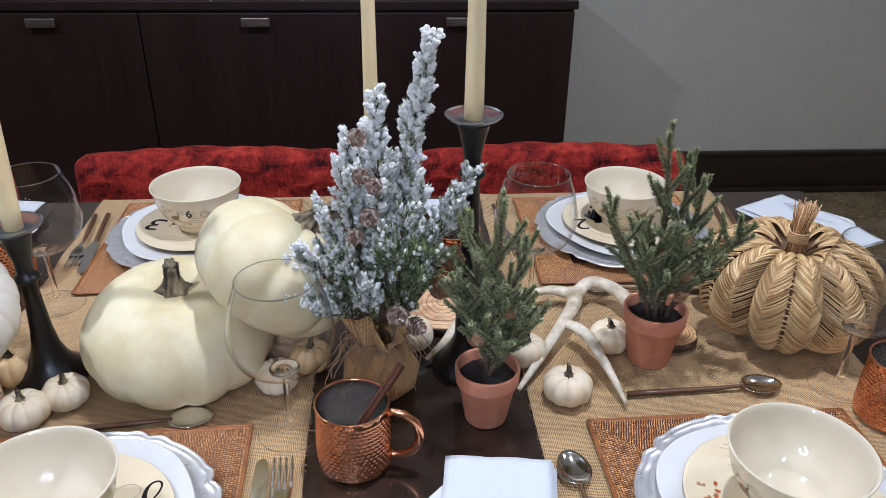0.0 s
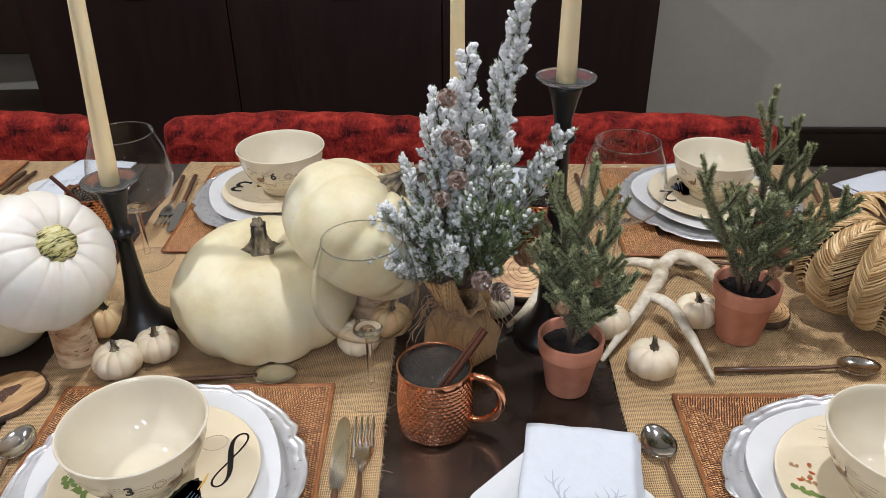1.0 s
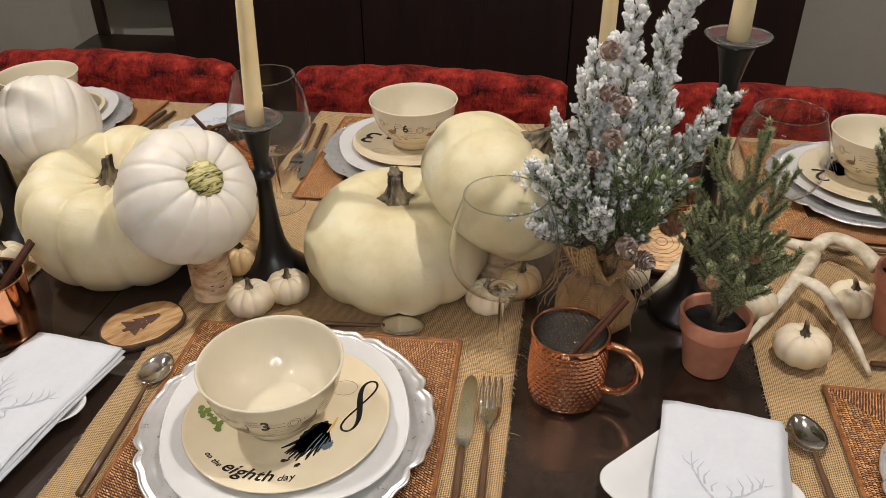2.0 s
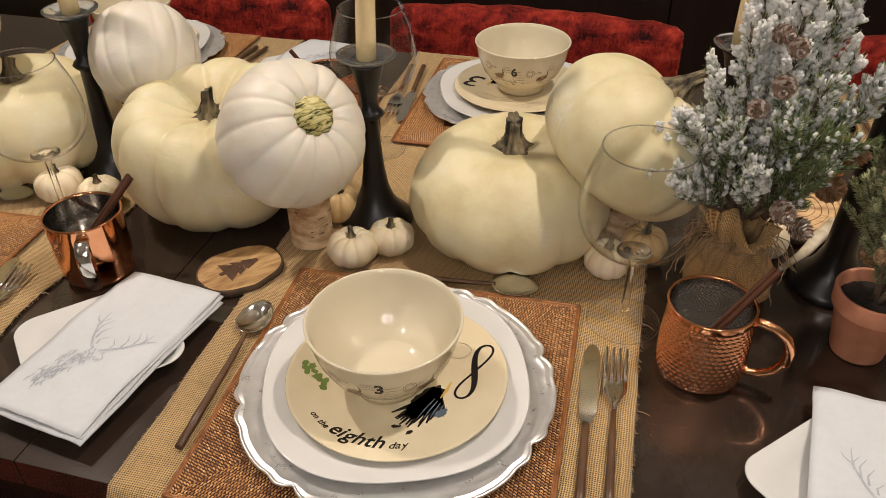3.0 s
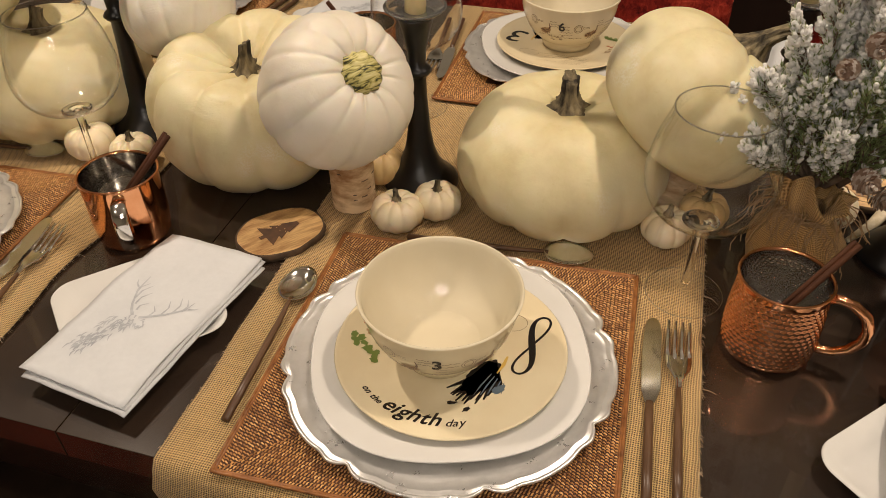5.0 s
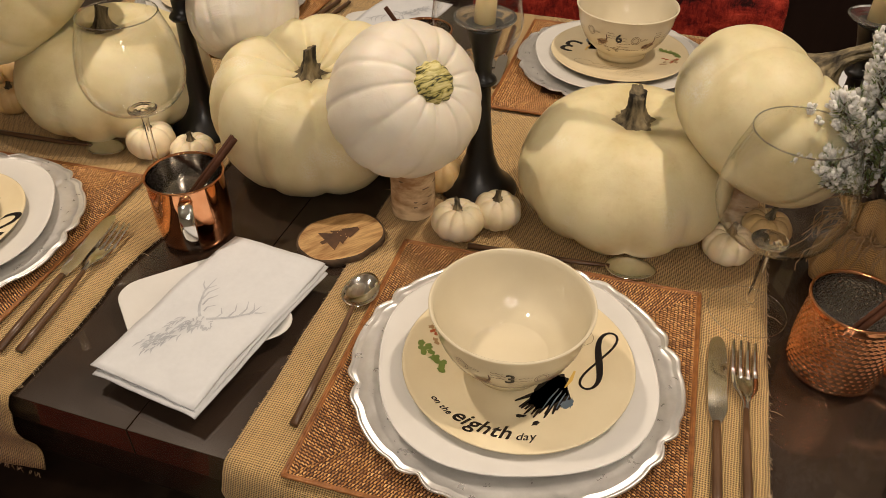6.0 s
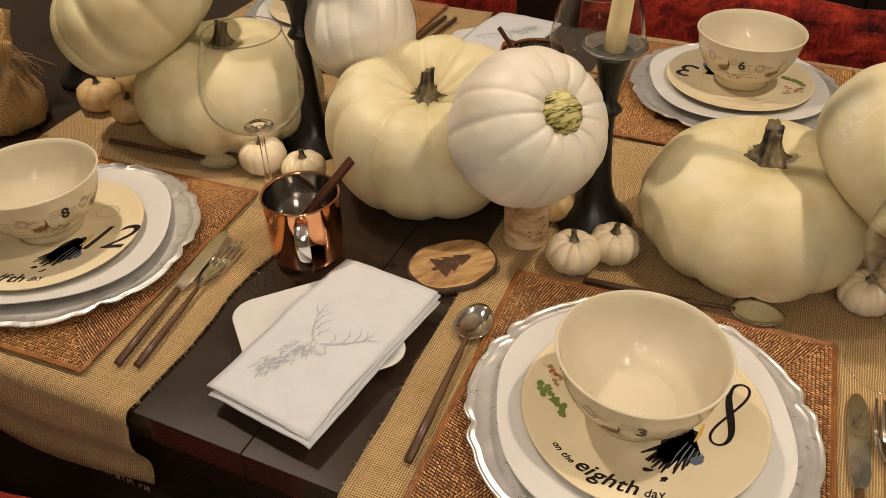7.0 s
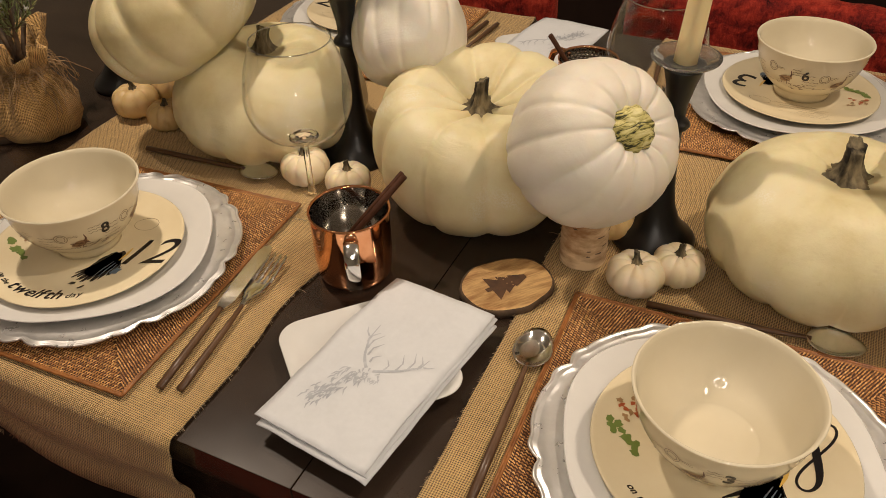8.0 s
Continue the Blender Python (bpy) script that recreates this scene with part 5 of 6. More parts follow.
def wood_slice(m, rx, ry, h, seed, label, tree=False):
    t = thing("wood_slice", label, "wood slice", "wood slices", m)
    rnd = random.Random(seed)

    def warp(r, z, a):
        k = 1 + 0.06 * noise.noise((math.cos(a) * 1.5 + seed, math.sin(a) * 1.5, 0))
        rough = 0.0018 * noise.noise((math.cos(a) * 14, math.sin(a) * 14, z * 200 + seed)) if r > rx * 0.96 else 0
        return (r + rough) * k * (1 + (ry / rx - 1) * math.sin(a) ** 2), z

    part("bark", lathe([(rx * 0.94, 0), (rx, 0.001), (rx * 1.01, h * 0.5), (rx, h - 0.0006), (rx * 0.955, h)], 72, warp), "bark", t, "rough dark bark rim")
    part("wood", lathe([(0, h), (rx * 0.5, h), (rx * 0.965, h - 0.0003)], 72, warp), "cut_wood", t)
    rings = []
    for k in range(1, 7):
        q = k / 7.3
        pts = []
        for i in range(61):
            a = 2 * math.pi * i / 60
            r, _ = warp(rx * q, 0, a)
            pts.append((r * math.cos(a), r * math.sin(a)))
        V, F = stroke(pts, 0.0007 + 0.0004 * (k % 2))
        rings.append(([(x, y, h + 0.0003) for x, y, z in V], F))
    if not tree:
        part("growth_rings", join(*rings), "burnt", t, "faint growth rings")
    if tree:
        fir = []
        for y0, y1, w in ((-0.02, 0.002, 0.021), (-0.006, 0.014, 0.016), (0.007, 0.026, 0.011)):
            fir.append(([(-w, y0, 0), (w, y0, 0), (0.003, y1, 0), (-0.003, y1, 0)], [(0, 1, 2, 3)]))
        fir.append(([(-0.003, -0.027, 0), (0.003, -0.027, 0), (0.003, -0.02, 0), (-0.003, -0.02, 0)], [(0, 1, 2, 3)]))
        V, F = moved(join(*fir), Matrix.Rotation(radians(-86), 4, "Z"))
        geo = [(x, y, h + 0.0004 + 0.00004 * k) for k, (x, y, z) in enumerate(V)], F
        part("fir_tree_mark", geo, "burnt", t, "burnt-in fir tree shape", smooth=False)
        dots = [moved(lathe([(0.0, 0.0), (0.0007, 0.0)], 8), pose(rnd.uniform(-0.009, 0.009), rnd.uniform(-0.014, 0.014), h + 0.0016)) for _ in range(9)]
        part("dots", join(*dots), "cut_wood", t, "pale specks")
    return t


wood_slice(pose(0.044, 1.634, TOP + 0.001, 0, 0, 50), 0.056, 0.044, 0.011, 1, "oval wood slice with bark, burnt with a fir tree", True)
wood_slice(pose(0.737, 1.922, TOP + 0.024, 22, 0, 0), 0.06, 0.055, 0.012, 2, "round wood slice with dark bark rim")
wood_slice(pose(1.085, 1.84, Z_RUN + 0.004, 0, 0, 20), 0.04, 0.04, 0.012, 3, "round wood slice half under a flower pot")
wood_slice(pose(-0.82, 1.67, TOP + 0.001, 0, 0, 10), 0.06, 0.055, 0.012, 4, "round wood slice with dark bark rim")

# ---- candlesticks ----
def candlestick(m, h, label, candle_h, lean=(0.0, 0.0)):
    t = thing("candlestick", label, "candlestick", "black candlesticks", m)
    f = h - 0.078
    stem = [(0.0, 0.0), (0.048, 0.0), (0.05, 0.002), (0.05, 0.006), (0.046, 0.011), (0.036, 0.02), (0.026, 0.034), (0.0185, 0.055), (0.0145, f * 0.5), (0.0115, f * 0.75), (0.0105, f - 0.008), (0.0155, f - 0.004), (0.018, f), (0.0155, f + 0.004), (0.0105, f + 0.009), (0.0115, f + 0.026), (0.0165, f + 0.05), (0.021, f + 0.066), (0.0225, h - 0.01), (0.0, h - 0.01)]
    part("stem", lathe(stem, 56), "black", t)
    dish = [(0.0, h - 0.0095), (0.021, h - 0.0095), (0.026, h - 0.007), (0.0335, h - 0.0025), (0.0365, h), (0.037, h + 0.0018), (0.0355, h + 0.0014), (0.03, h - 0.0012), (0.02, h - 0.0035), (0.0125, h - 0.0045), (0.0, h - 0.0045)]
    part("drip_dish", lathe(dish, 56), "smoke", t, "smoky glass drip dish")
    z0 = h - 0.0043
    n = 10
    pts = [(lean[0] * (k / n), lean[1] * (k / n), z0 + candle_h * k / n) for k in range(n + 1)]
    c = thing("candle", "tall ivory taper candle in a black candlestick", "candle", "ivory taper candles", m)
    part("wax", tube(pts, [0.0125 - 0.0035 * k / n for k in range(n + 1)], 24), "wax", c)
    top = pts[-1]
    part("wick", tube([top, (top[0], top[1], top[2] + 0.008)], 0.0007, 5), "ink", c, "short dark wick")
    return t


CS = "black turned candlestick with a smoky glass dish"
candlestick(pose(0.175, 1.793, Z_RUN), 0.24, CS, 0.3, (0.016, 0.0))
candlestick(pose(-0.262, 1.822, TOP + 0.001), 0.256, CS, 0.3)
candlestick(pose(0.765, 1.796, TOP + 0.001), 0.384, CS, 0.3)
candlestick(pose(0.63, 2.06, TOP + 0.001), 0.2, CS, 0.46)
candlestick(pose(-0.75, 1.868, TOP + 0.001), 0.384, CS, 0.3)


# ---- wine glasses ----
WG = [(0.0, 0.0), (0.041, 0.0), (0.042, 0.0008), (0.0415, 0.0018), (0.03, 0.0032), (0.014, 0.006), (0.0068, 0.012), (0.0046, 0.022), (0.0042, 0.045), (0.0045, 0.085), (0.0066, 0.0985), (0.018, 0.1028), (0.034, 0.1085), (0.0485, 0.118), (0.059, 0.132), (0.0645, 0.149), (0.0655, 0.165), (0.0635, 0.18), (0.059, 0.202), (0.0515, 0.224), (0.0478, 0.236), (0.0474, 0.2368), (0.047, 0.236), (0.0505, 0.224), (0.058, 0.202), (0.0625, 0.18), (0.0645, 0.16), (0.0635, 0.144), (0.057, 0.125), (0.045, 0.1095), (0.029, 0.0985), (0.014, 0.0935), (0.0, 0.093)]
WG = [(r, z * 0.972) for r, z in WG]
def eased(points, steps=4):
    """More points along a smooth curve through the given ones."""
    out = []
    for i in range(len(points) - 1):
        p0, p1, p2, p3 = (Vector(points[min(max(i + d, 0), len(points) - 1)]) for d in (-1, 0, 1, 2))
        for s in range(steps):
            u = s / steps
            out.append(tuple(0.5 * (2 * p1 + (p2 - p0) * u + (2 * p0 - 5 * p1 + 4 * p2 - p3) * u * u + (3 * p1 - p0 - 3 * p2 + p3) * u ** 3)))
    return out + [points[-1]]


OUTER = eased(WG[11:21])
SHELL = OUTER + [(r - 0.0009, z + 0.0004) for r, z in reversed(OUTER)]
LENS = eased([(0.0, 0.0905), (0.0062, 0.0925), (0.0105, 0.0965), (0.0165, 0.0992), (0.019, 0.1012), (0.0165, 0.1024), (0.0095, 0.1022), (0.0, 0.1032)])
STALK = eased([(0.0075, 0.0098), (0.0058, 0.0135), (0.0046, 0.022), (0.0041, 0.044), (0.0043, 0.082), (0.0056, 0.0925)])
WG_BOWL, WG_FOOT = mesh_of("glass_bowl", lathe(SHELL, 96), "thin_glass"), mesh_of("glass_foot", lathe([(0.0, 0.0004)] + eased(WG[1:6]) + [(0.0075, 0.0098)], 80), "thin_glass")
WG_STEM = mesh_of("glass_stem", join(lathe(STALK, 40), lathe(LENS, 56)), "glass")
WG_RIM = mesh_of("glass_rim", tube([(0.0478 * math.cos(a), 0.0478 * math.sin(a), 0.236 * 0.972) for a in [2 * math.pi * k / 96 for k in range(97)]], 0.0008, 8), "glass_edge")
WG_EDGE = mesh_of("foot_rim", tube([(0.0418 * math.cos(a), 0.0418 * math.sin(a), 0.0011) for a in [2 * math.pi * k / 72 for k in range(73)]], 0.0006, 6), "glass_edge")
for gx, gy in ((0.524, 1.659), (-0.254, 1.69), (0.112, 1.985), (0.885, 1.96), (1.29, 1.717)):
    g = thing("wine_glass", "large clear balloon wine glass standing empty", "wine glass", "wine glasses", pose(gx, gy, Z_RUN))
    gb = part("glass_bowl", WG_BOWL, None, g, "thin clear balloon bowl")
    part("glass_rim", WG_RIM, None, gb)
    part("glass_stem", WG_STEM, None, g)
    gf = part("glass_foot", WG_FOOT, None, g)
    part("foot_rim", WG_EDGE, None, gf)
    for clear in [g] + list(g.children_recursive):
        clear.visible_shadow = False


# ---- copper mugs ----
def mug_body(R, h, hammered):
    n, m = (276, 96) if hammered else (96, 24)
    V, F = [], []
    rows, cols = 15, 42
    for j in range(m + 1):
        t = j / m
        z = h * t
        r = R * (0.93 + 0.07 * min(1, t * 3.0)) * (1 - 0.10 * max(0, 1 - t / 0.09) ** 2)
        if hammered:
            r = R * (1.0 + 0.035 * math.sin(math.pi * min(1, t * 1.25)) - 0.03 * t) * (1 - 0.1 * max(0, 1 - t / 0.09) ** 2)
        for i in range(n):
            a = 2 * math.pi * i / n
            d = 0.0
            if hammered and 0.06 < t < 0.94:
                v = (t - 0.06) / 0.88 * rows
                k = int(v)
                u = a / (2 * math.pi) * cols + 0.5 * (k % 2)
                du, dv = (u - math.floor(u) - 0.5), (v - k - 0.5)
                d = 0.0013 * max(0.0, 1 - (du * du + dv * dv) / 0.24) * min(1, (t - 0.06) * 20, (0.94 - t) * 20)
            V.append(((r - d) * math.cos(a), (r - d) * math.sin(a), z))
    for j in range(m):
        for i in range(n):
            k = (i + 1) % n
            F.append((j * n + i, j * n + k, j * n + n + k, j * n + n + i))
    F.append(tuple(range(n))[::-1])
    return V, F


def mug_meshes(R, h, hammered):
    body = mesh_of("body", mug_body(R, h, hammered), "copper")
    V, F = mug_body(R - 0.0016, h - 0.003, hammered)
    F = [tuple(reversed(f)) for f in F]
    lining = mesh_of("lining", ([(x, y, z + 0.003) for x, y, z in V], F), "mug_steel")
    rr = R * (0.97 if hammered else 1.0)
    lip = mesh_of("lip", lathe([(rr - 0.0016, h - 0.001), (rr + 0.0004, h - 0.001), (rr + 0.0018, h + 0.0006), (rr + 0.0006, h + 0.0024), (rr - 0.0012, h + 0.002), (rr - 0.0016, h - 0.001)], 72), "copper")
    return body, lining, lip


HAM, PLAIN = mug_meshes(0.0455, 0.092, True), mug_meshes(0.0455, 0.09, False)


def cinnamon(at, length):
    """A rolled quill of bark: two scrolls side by side."""
    pts = []
    for k in range(44):
        a = 0.6 + k * 0.26
        r = 0.0012 + 0.00005 * k
        pts.append((r * math.cos(a), r * math.sin(a)))
    V, F = [], []
    for s in (1, -1):
        o = len(V)
        for z in (0, length / 2, length):
            V += [(s * (x + 0.0029), y, z) for x, y in pts]
        n = len(pts)
        F += [(o + j * n + i, o + j * n + i + 1, o + j * n + n + i + 1, o + j * n + n + i) for j in range(2) for i in range(n - 1)]
    ob = solid("cinnamon_stick", (V, F), "cinnamon", "rolled brown cinnamon stick leaning in a copper mug", "cinnamon stick", "cinnamon sticks", at)
    ob.modifiers.new("thick", "SOLIDIFY").thickness = 0.0006
    return ob


def mug(x, y, turn, hammered, stick, z=TOP + 0.001, length=0.12):
    t = thing("copper_mug", "hammered copper mug with a looped copper handle" if hammered else "smooth copper mug with a flat steel handle", "mug", "copper mugs", pose(x, y, z, 0, 0, turn))
    me = HAM if hammered else PLAIN
    part("body", me[0], None, t)
    part("lining", me[1], None, t, "steel lining")
    part("lip", me[2], None, t)
    if hammered:
        pts = [(0.042, 0, 0.083), (0.05, 0, 0.086), (0.064, 0, 0.084), (0.077, 0, 0.075), (0.083, 0, 0.06), (0.082, 0, 0.045), (0.074, 0, 0.03), (0.062, 0, 0.021), (0.05, 0, 0.018), (0.0445, 0, 0.021)]
        part("handle", tube(pts, [0.0042, 0.004, 0.0044, 0.0046, 0.0046, 0.0044, 0.0042, 0.004, 0.0042, 0.0046], 12, flat=1.25), "copper", t, "looped copper handle")
    else:
        pts = [(0.0445, 0, 0.078), (0.053, 0, 0.08), (0.062, 0, 0.076), (0.068, 0, 0.064), (0.069, 0, 0.048), (0.066, 0, 0.034), (0.061, 0, 0.024), (0.056, 0, 0.014)]
        part("handle", tube(pts, 0.0085, 14, flat=0.28), "steel", t, "flat polished steel handle")
    if stick:
        a = Vector(stick[0])
        b = Vector(stick[1])
        q = (b - a).to_track_quat("Z", "Y").to_matrix().to_4x4()
        cinnamon(Matrix.Translation(a) @ q @ pose(0, 0, 0, 0, 0, 25), (b - a).length)
    return t


mug(0.609, 1.606, -14, True, ((0.588, 1.585, 0.772), (0.668, 1.64, 0.872)))
mug(-0.134, 1.595, -58, False, ((-0.16, 1.57, 0.77), (-0.083, 1.634, 0.878)))
mug(1.325, 1.65, -30, True, None, Z_RUN)
mug(0.765, 2.06, 150, True, ((0.78, 2.05, 0.772), (0.715, 2.045, 0.88)))
mug(0.0, 2.07, 150, True, ((0.015, 2.07, 0.772), (-0.055, 2.05, 0.88)))


# ---- napkins on small square plates ----
def napkin_plate(x, y, turn, nx, ny, nturn, label="white square dish with rounded corners under a napkin"):
    t = thing("square_dish", label, "plate", "square white dishes", pose(x, y, TOP + 0.001, 0, 0, turn))

    def ring(s, z):
        return [(px, py, z) for px, py in rounded(2 * s, 2 * s, s * 0.34, 8)]

    rows = [ring(0.045, 0.0), ring(0.06, 0.0008), ring(0.079, 0.0178), ring(0.0805, 0.0192), ring(0.0795, 0.0202), ring(0.062, 0.0062), ring(0.04, 0.004)]
    n = len(rows[0])
    V = [p for r in rows for p in r]
    F = [(j * n + i, j * n + (i + 1) % n, j * n + n + (i + 1) % n, j * n + n + i) for j in range(len(rows) - 1) for i in range(n)]
    F += [tuple(range(n))[::-1], tuple(range((len(rows) - 1) * n, len(rows) * n))]
    part("dish", (V, F), "porcelain", t)
    k = thing("napkin", "folded white paper napkin with a pale grey print", "napkin", "folded napkins", pose(nx, ny, TOP + 0.0232, 0, 0, nturn))
    w, l = 0.128, 0.233
    mx, my = 16, 30

    def lay(u, v, layer):
        """Height of the cloth: it rests on the dish's rim, sinks a little between and droops at its free ends."""
        droop = -0.02 * max(0.0, abs(v) - 0.3) ** 1.4 - 0.012 * max(0.0, abs(u) - 0.36)
        ripple = 0.0022 * math.sin(9 * v + 2.2 * u + layer) * (0.3 + abs(u)) + 0.001 * noise.noise((u * 4, v * 6, layer + nx * 9))
        return 0.0028 * layer + droop + ripple * (0.6 + 0.3 * layer)

    for layer in range(3):
        g, f = [], []
        ox, oy = (0.006, 0.003, 0.0)[layer], (-0.005, 0.001, 0.0)[layer]
        for b in range(my + 1):
            for a in range(mx + 1):
                u, v = a / mx - 0.5, b / my - 0.5
                wave = 0.0014 * noise.noise((v * 7, layer * 3.1, u * 2 + nx)) * abs(u) * 2
                g.append((u * w + ox + wave, v * l + oy + 0.0012 * noise.noise((u * 6, layer, 5 + ny)) * abs(v) * 2, lay(u, v, layer)))
        for b in range(my):
            for a in range(mx):
                q = b * (mx + 1) + a
                f.append((q, q + 1, q + mx + 2, q + mx + 1))
        ply = part("ply", (g, f), "napkin", k)
        thick = ply.modifiers.new("thick", "SOLIDIFY")
        thick.thickness, thick.offset = 0.0016, 0.0

    # pale print: a brushed patch of short strokes below two branching sprays
    def lie(geo):
        geo = refine(geo, 0.006)
        return [(px, py, lay(px / w, py / l, 2) + 0.0012) for px, py, pz in geo[0]], geo[1]

    rnd, pr = random.Random(6), []
    for q in range(96):
        u = rnd.random()
        bx, by = -0.01 - 0.022 * u + rnd.uniform(-0.012, 0.012) * (1.1 - 0.4 * u), -0.024 - 0.052 * u + rnd.uniform(-0.003, 0.003)
        a = -2.1 + rnd.uniform(-0.5, 0.5)
        ln = rnd.uniform(0.005, 0.011)
        pr.append(stroke([(bx, by), (bx + ln * 0.5 * math.cos(a), by + ln * 0.5 * math.sin(a)), (bx + ln * math.cos(a + 0.3), by + ln * math.sin(a + 0.3))], [0.0008, 0.0018, 0.0004]))
    for q in range(18):
        bx, by = rnd.uniform(-0.012, 0.014), -0.024 + rnd.uniform(-0.007, 0.008)
        a = rnd.uniform(-2.6, -0.4)
        pr.append(stroke([(bx, by), (bx + 0.005 * math.cos(a), by + 0.005 * math.sin(a))], [0.0022, 0.0006]))
    for s, reach, up in ((-1, 0.03, 0.05), (1, 0.042, 0.03)):
        main = [(s * 0.004 - 0.002, -0.018), (s * 0.012, -0.012), (s * (reach * 0.6), -0.004), (s * reach * 0.95, up * 0.35), (s * reach, up * 0.8)]
        pr.append(stroke(main, [0.0034, 0.0032, 0.0026, 0.002, 0.0006]))
        for q, (e, h) in enumerate(((0.25, 0.014), (0.5, 0.022), (0.72, 0.024), (0.9, 0.018))):
            bx, by = s * reach * e, -0.014 + (up * 0.35 + 0.014) * e ** 1.5
            pr.append(stroke([(bx, by), (bx + s * 0.001, by + h * 0.5), (bx - s * 0.005, by + h)], [0.0024, 0.0018, 0.0005]))
        pr.append(stroke([(s * reach, up * 0.4), (s * (reach + 0.006), up * 0.5), (s * (reach + 0.009), up * 0.62)], [0.002, 0.0016, 0.0005]))
    part("grey_print", lie(join(*pr)), "napkin_print", k, "pale grey branching print")


napkin_plate(-0.04, 1.462, 47, -0.02, 1.456, -7.2)
napkin_plate(0.752, 1.462, 47, 0.768, 1.459, -8)
napkin_plate(-0.115, 2.235, 40, -0.118, 2.235, 172)
napkin_plate(0.7, 2.215, 50, 0.69, 2.215, 172)
napkin_plate(1.468, 2.2, 45, 1.473, 2.19, 206)

# ---- evergreens ----
def needles_along(path, rnd, count, length, spread, width, out, taper=True):
    """Sharp little needles standing out from a twig."""
    pts = [Vector(p) for p in path]
    for k in range(count):
        t = rnd.random() * (len(pts) - 1)
        i = min(int(t), len(pts) - 2)
        p = pts[i].lerp(pts[i + 1], t - i)
        d = (pts[i + 1] - pts[i]).normalized()
        s = d.cross(Vector((rnd.uniform(-1, 1), rnd.uniform(-1, 1), rnd.uniform(-1, 1)))).normalized()
        e = t / (len(pts) - 1)
        ln = length * rnd.uniform(0.7, 1.15) * (1 - 0.25 * e)
        tip = p + (d * (1 - spread + 0.3 * e) + s * spread).normalized() * ln
        side = (tip - p).cross(d)
        side = side.normalized() * width if side.length > 1e-9 else Vector((width, 0, 0))
        mid = p.lerp(tip, 0.45)
        up = side.cross(tip - p).normalized() * width * 0.6
        o = len(out[0])
        out[0].extend([tuple(p), tuple(mid + side), tuple(mid - side), tuple(mid + up), tuple(tip)])
        out[1].extend([(o, o + 1, o + 3), (o, o + 3, o + 2), (o + 1, o + 4, o + 3), (o + 3, o + 4, o + 2), (o, o + 2, o + 1), (o + 1, o + 2, o + 4)])


def bough(a, d, length, rnd, droop=0.0, lift=0.0, steps=5, sway=0.12):
    pts, p, q = [Vector(a)], Vector(a), Vector(d).normalized()
    for k in range(steps):
        q = (q + Vector((rnd.uniform(-sway, sway), rnd.uniform(-sway, sway), lift - droop))).normalized()
        p = p + q * length / steps
        pts.append(p.copy())
    return pts


def pine_cone(r, h, seed):
    """Scales set in a spiral, each a small pointed shell."""
    rnd = random.Random(seed)
    V, F = [], []
    n = 96
    for k in range(n):
        t = (k + 0.5) / n
        a = k * 2.39996
        rr = r * math.sin(math.pi * min(0.97, 0.16 + 0.84 * t)) ** 0.8
        z = h * t
        c, s = math.cos(a), math.sin(a)
        w = r * 0.27 * (0.5 + 0.5 * math.sin(math.pi * t))
        o = len(V)
        up = 0.2 * h * (0.5 + t)
        for dx, dz, q in ((-w * 0.6, 0, 0.45), (w * 0.6, 0, 0.45), (w, up * 0.5, 0.9), (0, up * 0.75, 1.08), (-w, up * 0.5, 0.9), (0, up * 0.1, 0.85)):
            x, y = rr * q, dx
            V.append((x * c - y * s, x * s + y * c, z + dz))
        F += [(o, o + 1, o + 5), (o + 1, o + 2, o + 5), (o + 2, o + 3, o + 5), (o + 3, o + 4, o + 5), (o + 4, o, o + 5), (o, o + 4, o + 3, o + 2, o + 1)]
    return V, F


def clay_pot(parent, R, h):
    prof = [(0.0, 0.0), (R * 0.66, 0.0), (R * 0.68, 0.002), (R * 0.9, h * 0.7), (R * 0.92, h * 0.715), (R * 0.99, h * 0.73), (R * 1.0, h * 0.75), (R * 1.03, h * 0.985), (R * 1.01, h), (R * 0.93, h), (R * 0.915, h * 0.985), (R * 0.88, h * 0.8), (R * 0.86, h * 0.7)]
    part("pot", lathe(prof, 56, lambda r, z, a: (r * (1 + 0.008 * noise.noise((math.cos(a) * 2, math.sin(a) * 2, z * 20))), z)), "terracotta", parent, "terracotta clay pot")
    soil = lathe([(0.0, h * 0.86), (R * 0.3, h * 0.87), (R * 0.6, h * 0.85), (R * 0.885, h * 0.82)], 40, lambda r, z, a: (r, z + 0.004 * noise.noise((r * 200 * math.cos(a), r * 200 * math.sin(a), 3))))
    part("soil", soil, "soil", parent, "dark crumbly soil")


